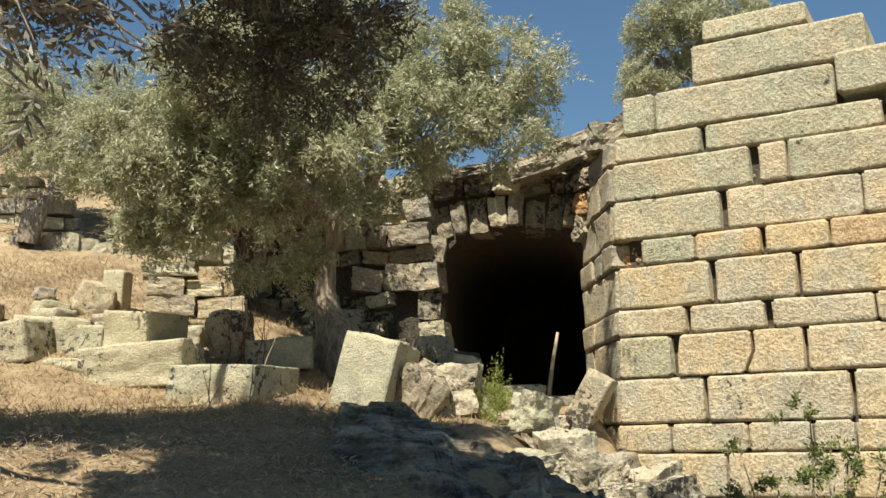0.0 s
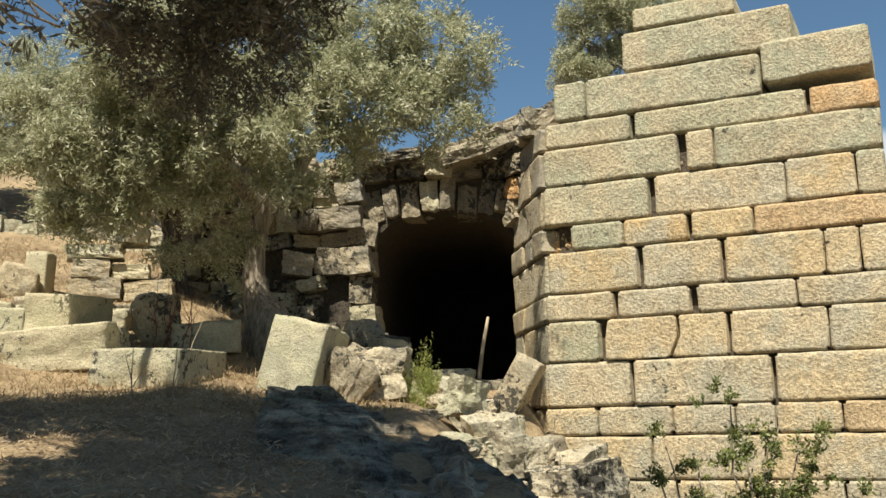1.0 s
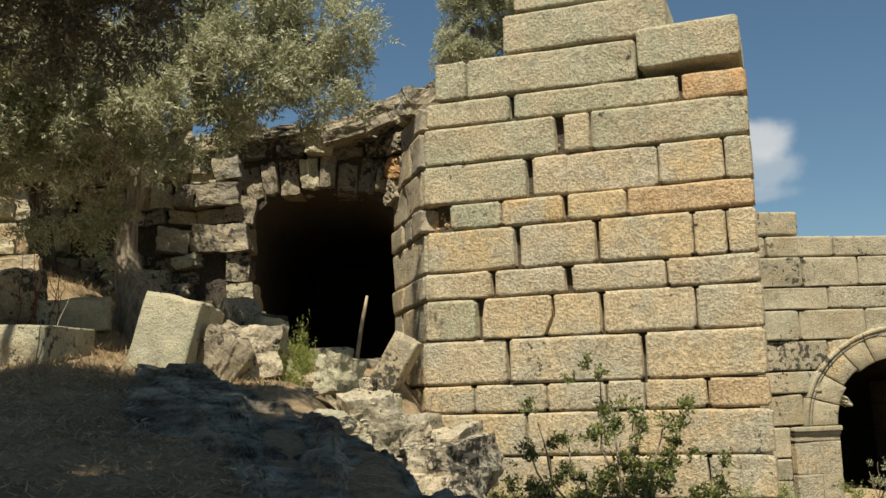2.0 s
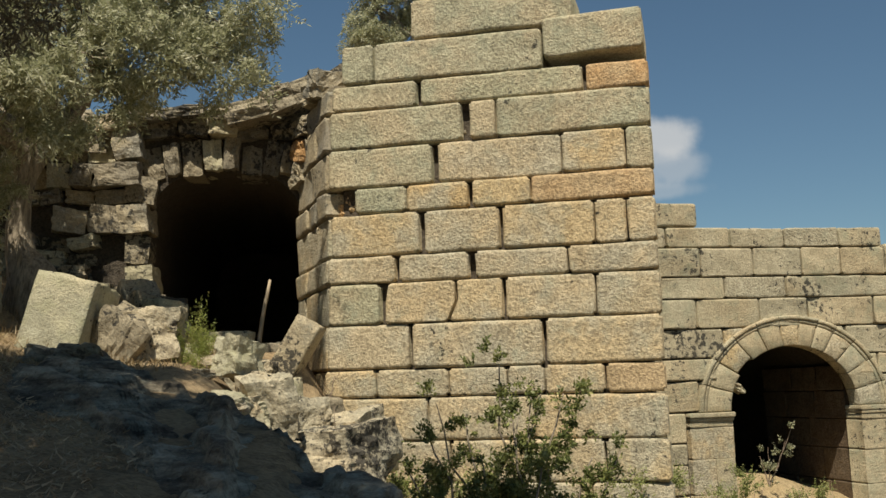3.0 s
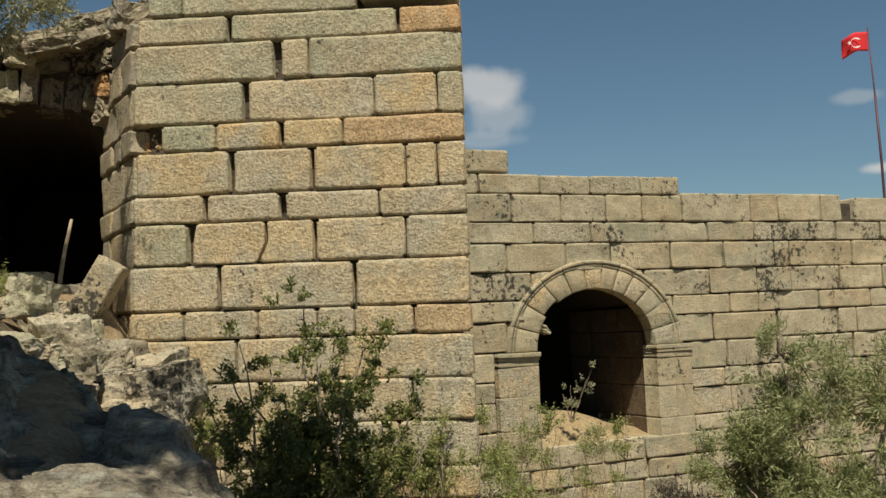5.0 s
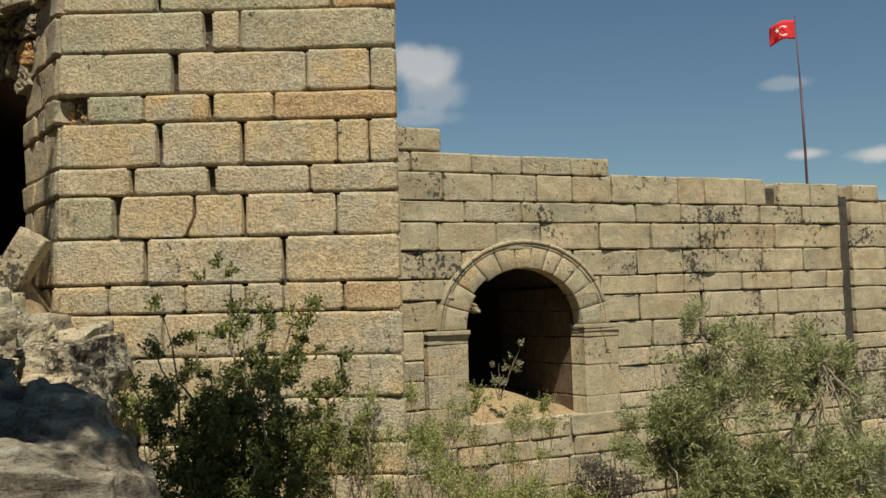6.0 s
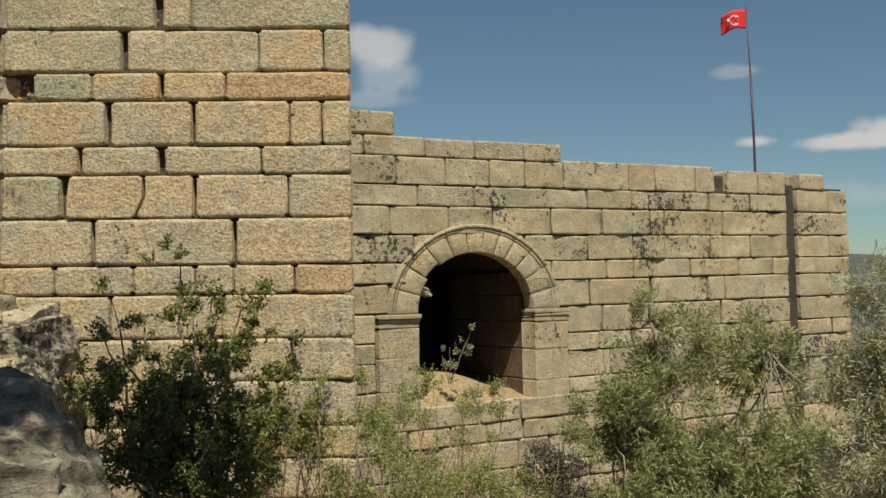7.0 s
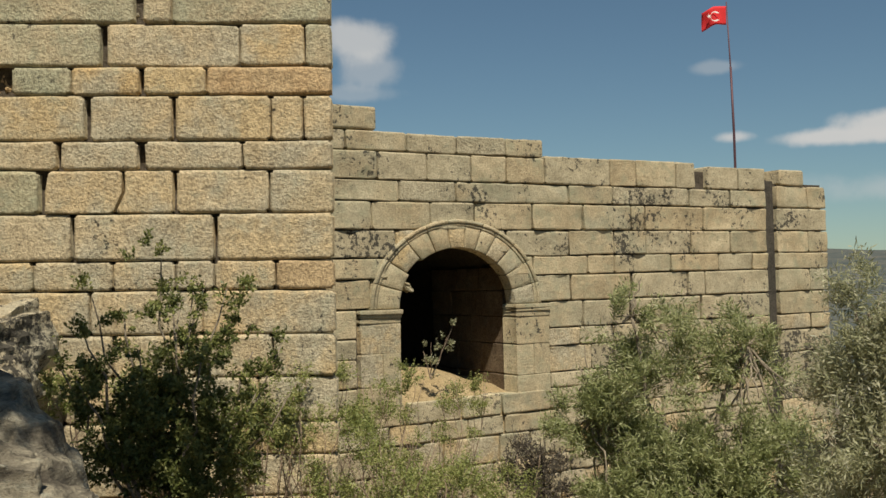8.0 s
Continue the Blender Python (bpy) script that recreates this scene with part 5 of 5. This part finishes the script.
bedrock = thing("bedrock_outcrop", "dark layered bedrock breaking out of the shaded mound", "rock outcrop", at=(-2.4, -7.0, -0.8))
for az_a, az_b in ((11.0, 20.2), (20.2, 25.8), (25.8, 38.0)):
    under(new("ledge", outcrop(az_a, az_b)), bedrock)
OUT = [(-5.2, -4.3, 0.26, 0.9, 0.8, 0.5, 50), (-7.6, -6.4, 0.12, 1.1, 0.8, 0.5, 40), (-5.6, -8.0, -0.24, 0.6, 0.5, 0.35, 20), (-4.2, -7.9, -0.44, 0.5, 0.4, 0.3, 70)]
for k, (bx, by, bz, sx, sy, sz, tz) in enumerate(OUT):
    fallen("outcrop_rock", "dark layered outcrop rock with pale lichen", (bx, by, bz), (sx, sy, sz), (6 * math.sin(k), 12, tz), SCHIST, 300 + k, 0.40, 0.74, "rock outcrop", 28, "rock", 0.9, True)

fallen("lichen_rock", "sunlit rock crusted with pale lichen", (-1.0, -8.88, -0.84), (0.74, 0.5, 0.62), (4, 8, 20), SCHIST, 377, 0.2, 0.72, "rock outcrop", 24, "rock", 0.4)

# ---- remains of seating and terrace walls on the slope ----


def stone_run(name, label, category, start, way, courses, seed, mats, lo=0.28, hi=0.62, setback=0.0):
    """A low run of coursed rubble; courses: (from, to, foot, top) along the way."""
    ob = thing(name, label, category, "remains on the slope", at=(start[0], start[1], courses[0][2]))
    m = wall_frame(start, way)
    rng = random.Random(seed)
    for c, (a0, a1, za, zb) in enumerate(courses):
        js = random_joints(a0, a1, lo, hi, seed + c)
        for a, b in zip(js, js[1:]):
            hewn(ob, m, a, b + 0.03, za, zb - rng.uniform(-0.02, 0.09), mats[rng.randrange(len(mats))], rng.uniform(-0.05, 0.06) - setback, rng.uniform(-6, 6), 0.5, "stone", 0.11)
    return ob


SLOPE_WAY = (0.82, 0.57)
stone_run("seat_row", "weathered row of stone theatre seating on the slope", "seating row", (-16.7, -0.8), SLOPE_WAY, [(-1.0, 2.15, 3.75, 4.22)], 810, (RUBBLE, BLOCK))
stone_run("seat_row", "low broken row of seat stones in dry grass", "seating row", (-16.7, -0.8), SLOPE_WAY, [(2.15, 2.8, 3.7, 4.12)], 820, (BLOCK,))
stone_run("terrace_wall", "shaded low terrace wall below the seating", "low wall", (-16.7, -0.5), SLOPE_WAY, [(2.7, 4.9, 3.35, 3.72), (2.7, 4.9, 3.7, 4.02)], 830, (RUBBLE, RUBBLE_DARK), 0.35, 0.8)
stone_run("terrace_wall", "stacked ruined terrace wall of rough grey blocks", "low wall", (-17.4, 0.1), SLOPE_WAY, [(-0.8, 2.0, 4.1, 4.52), (-0.8, 1.9, 4.5, 4.84), (-0.8, 1.75, 4.82, 5.14), (-0.6, 1.5, 5.12, 5.4), (0.1, 1.1, 5.38, 5.66)], 840, (RUBBLE, BLOCK, RUBBLE))
stone_run("wall_stub", "stub of a ruined wall, its courses stepping up the slope", "ruined wall", (-10.55, -2.25), (0.8, 0.6), [(-0.15, 1.3, 1.6, 2.04), (0.0, 1.45, 2.02, 2.33), (0.04, 1.1, 2.32, 2.61), (-0.04, 0.74, 2.6, 2.86), (0.62, 1.08, 2.84, 3.14)], 850, (BLOCK, RUBBLE, RUBBLE_DARK), 0.45, 0.95)
stone_run("wall_stub", "pale squared stones at the end of the terrace", "ruined wall", (-13.1, 1.2), (0.8, 0.6), [(-0.3, 1.4, 3.2, 3.55), (0.0, 0.95, 3.55, 3.86)], 860, (BLOCK,), 0.35, 0.6)

# ---- flag ----
flag = thing("flagpole", "slender red-painted flagpole flying a red flag on the terrace", "flagpole", at=(8.44, 9.85, 2.2))
under(new("pole", mesh_of("pole", *tube([(8.46, 9.85, 1.9), (8.44, 9.85, 3.4), (8.40, 9.86, 4.9)], [0.030, 0.028, 0.025], 10), POLE_PAINT)), flag)
under(new("upper_pole", mesh_of("upper_pole", *tube([(8.40, 9.86, 4.85), (8.34, 9.88, 6.38)], [0.018, 0.014], 8), POLE_PAINT)), flag)
fv, ff = [], []
for j in range(9):
    for i in range(13):
        u, v = i / 12, j / 8
        fv.append((8.33 - u * 0.54, 9.88 + 0.09 * math.sin(u * 7 + v * 1.5) * u, 6.28 - v * 0.42 - 0.10 * u * u + 0.05 * math.sin(u * 5) * u))
ff = [(j * 13 + i, j * 13 + i + 1, (j + 1) * 13 + i + 1, (j + 1) * 13 + i) for j in range(8) for i in range(12)]
cloth = under(new("flag_cloth", mesh_of("flag_cloth", fv, ff, FLAG_RED)), flag)
solid_mod = cloth.modifiers.new("thickness", "SOLIDIFY")
solid_mod.thickness = 0.006
cv, cf = [], []
for i in range(25):
    a = radians(40 + 280 * i / 24)
    inner = radians(52 + 256 * i / 24)
    cv.append((8.06 + 0.115 * math.cos(a), 9.80, 6.03 + 0.115 * math.sin(a)))
    cv.append((8.035 + 0.088 * math.cos(inner), 9.80, 6.03 + 0.088 * math.sin(inner)))
cf = [(2 * i, 2 * i + 2, 2 * i + 3, 2 * i + 1) for i in range(24)]
under(new("crescent", mesh_of("crescent", cv, cf, FLAG_WHITE)), flag)
st_v = [(7.92 + (0.055 if i % 2 == 0 else 0.022) * math.cos(radians(180 + 36 * i)), 9.80, 6.03 + (0.055 if i % 2 == 0 else 0.022) * math.sin(radians(180 + 36 * i))) for i in range(10)]
under(new("star", mesh_of("star", st_v, [tuple(range(10))], FLAG_WHITE)), flag)

# ---- dry grass, litter and small growth ----


def blades(name, spots, per, height, width, mat, seed, spread=0.12, lean=0.5):
    """Tufts of narrow blades standing or lying at the given (x, y, z) spots."""
    rng = np.random.default_rng(seed)
    sp = np.repeat(np.array(spots, float), per, axis=0)
    n = len(sp)
    base = sp + np.c_[rng.normal(0, spread, (n, 2)), np.full(n, -0.01)]
    up = np.c_[rng.normal(0, lean, (n, 2)), np.ones(n)]
    up /= np.linalg.norm(up, axis=1)[:, None]
    h = height * rng.uniform(0.4, 1.3, n)[:, None]
    side = np.cross(up, rng.normal(size=(n, 3)))
    side /= np.linalg.norm(side, axis=1)[:, None] + 1e-6
    v = np.empty((n, 4, 3))
    v[:, 0] = base - side * width
    v[:, 1] = base + side * width
    tip = base + up * h
    v[:, 2] = tip + side * width * 0.25
    v[:, 3] = tip - side * width * 0.25
    me = mesh_of(name, v.reshape(-1, 3), np.arange(n * 4).reshape(-1, 4), mat, False)
    return new(name, me)


def scatter(n, r0, r1, a0, a1, seed):
    """Places on the ground within a sector round the viewpoint."""
    rng = random.Random(seed)
    out = []
    for _ in range(n):
        r = math.sqrt(rng.uniform(r0 * r0, r1 * r1))
        a = radians(rng.uniform(a0, a1))
        x, y = STAND[0] - r * math.sin(a), STAND[1] + r * math.cos(a)
        out.append((x, y, ground_z(x, y)))
    return out


tagged(blades("dry_grass", scatter(5000, 9.2, 20, 29, 60, 5), 10, 0.085, 0.005, DRY, 5, 0.14, 0.9), "short bleached dry grass over the slope", "grass", kind="stuff")
tagged(blades("straw_litter", scatter(3600, 4.0, 10.5, 31.5, 62, 6), 8, 0.06, 0.006, LITTER, 6, 0.15, 2.5), "straw and leaf litter on the shaded mound", "litter", kind="stuff")
tagged(blades("gully_grass", scatter(900, 7, 17, -16, 14, 7), 14, 0.35, 0.004, WEED_LEAF, 7, 0.12, 0.4), "rank grass in the hollow below the walls", "grass", kind="stuff")

tuft_at = (-4.85, -2.6, ground_z(-4.85, -2.6) + 0.02)
tuft = thing("grass_tuft", "fresh green feathery tuft among the rubble", "grass tuft", at=tuft_at)
under(new("foliage", leaves_mesh("foliage", [(tuft_at[0], tuft_at[1], tuft_at[2] + 0.12, 0.15), (tuft_at[0] + 0.02, tuft_at[1], tuft_at[2] + 0.28, 0.12), (tuft_at[0] + 0.05, tuft_at[1], tuft_at[2] + 0.46, 0.06)], 330, 11, 0.055, 0.007, 0.2, FRESH_LEAF, 8, -0.9)), tuft)
tuft_dry = thing("grass_tuft", "dry yellow grass tuft between the stones", "grass tuft", at=(-6.0, -1.9, ground_z(-6.0, -1.9)))
under(blades("blade_mass", [(-6.0, -1.9, ground_z(-6.0, -1.9) + 0.02), (-5.9, -2.1, ground_z(-5.9, -2.1)), (-5.3, -1.6, ground_z(-5.3, -1.6))], 260, 0.3, 0.004, DRY, 9, 0.1, 0.5), tuft_dry)


def dry_stalk(x, y, top, lean, mat, label, seed, forks=3):
    z0 = ground_z(x, y) - 0.05
    ob = thing("dry_stalk", label, "dry plant", "dry stalks", at=(x, y, z0))
    main = bent((x, y, z0), (x + lean[0], y + lean[1], top), 8, 0.05, seed)
    under(new("stem", mesh_of("stem", *tube(main, [0.009 - 0.0008 * i for i in range(9)], 5), mat)), ob)
    for i in range(forks):
        p = main[3 + i % 4]
        q = p + Vector((0.14 * math.sin(seed + i * 2.1), 0.1 * math.cos(seed + i * 1.7), 0.22))
        under(new("twig", mesh_of("twig", *tube(bent(p, q, 4, 0.08, seed + i), [0.005 - 0.0008 * j for j in range(5)], 4), mat)), ob)
    return ob


RED_STEM = bark_material("red_dry_stem", (0.13, 0.05, 0.035), (0.26, 0.11, 0.07))
dry_stalk(-5.75, -6.2, 0.9, (0.0, 0.0), TWIG, "thin bare dry stalk on the mound", 1, 2)
dry_stalk(-5.5, -6.0, 0.95, (0.06, 0.0), TWIG, "thin bare dry stalk on the mound", 2, 1)
dry_stalk(-7.0, -4.1, 1.35, (0.22, 0.1), DEAD_WOOD, "bleached stick leaning on a fallen block", 3, 0)
for i in range(6):
    dry_stalk(-8.05 + 0.09 * i, -3.3 + 0.05 * (i % 3), 2.0 - 0.1 * (i % 3), (0.2 * math.sin(i * 1.9), 0.05), RED_STEM, "dry reddish weed stem beside the rubble", 10 + i, 2)
dry_stalk(-4.12, -0.5, 0.3, (0.08, 0.0), TWIG, "bare grey twig before the pier", 21, 5)
dry_stalk(-3.3, -2.6, -0.05, (0.03, 0.0), TWIG, "bare grey twig before the pier", 22, 5)

stake = new("wooden_stake", mesh_of("wooden_stake", *tube(bent((-5.72, 0.9, 0.55), (-5.55, 1.0, 1.75), 6, 0.03, 4), [0.035, 0.034, 0.032, 0.03, 0.028, 0.026, 0.02], 7), DEAD_WOOD))
tagged(stake, "split bleached wooden stake leaning in the passage mouth", "wooden stake")

sx, sy = 0.3 + 0.883 * 1.25, 5.1 + 0.469 * 1.25
sap = thing("sapling", "small pale-leaved sapling growing in the doorway", "sapling", at=(sx, sy, -1.5))
for i, (ex, ez) in enumerate(((0.42, -0.62), (0.02, -0.95), (0.3, -0.85), (-0.12, -1.1))):
    under(new("stem", mesh_of("stem", *tube(bent((sx, sy - 0.1, -1.6), (sx + ex, sy - 0.15, ez), 6, 0.08, 50 + i), [0.012 - 0.0015 * j for j in range(7)], 5), TWIG)), sap)
under(new("foliage", leaves_mesh("foliage", [(sx + 0.36, sy - 0.15, -0.72, 0.12), (sx + 0.25, sy - 0.15, -0.95, 0.12), (sx, sy - 0.12, -1.05, 0.12), (sx + 0.05, sy - 0.12, -1.4, 0.16)], 70, 8, 0.05, 0.02, 0.1, OLIVE, 51, -0.4)), sap)
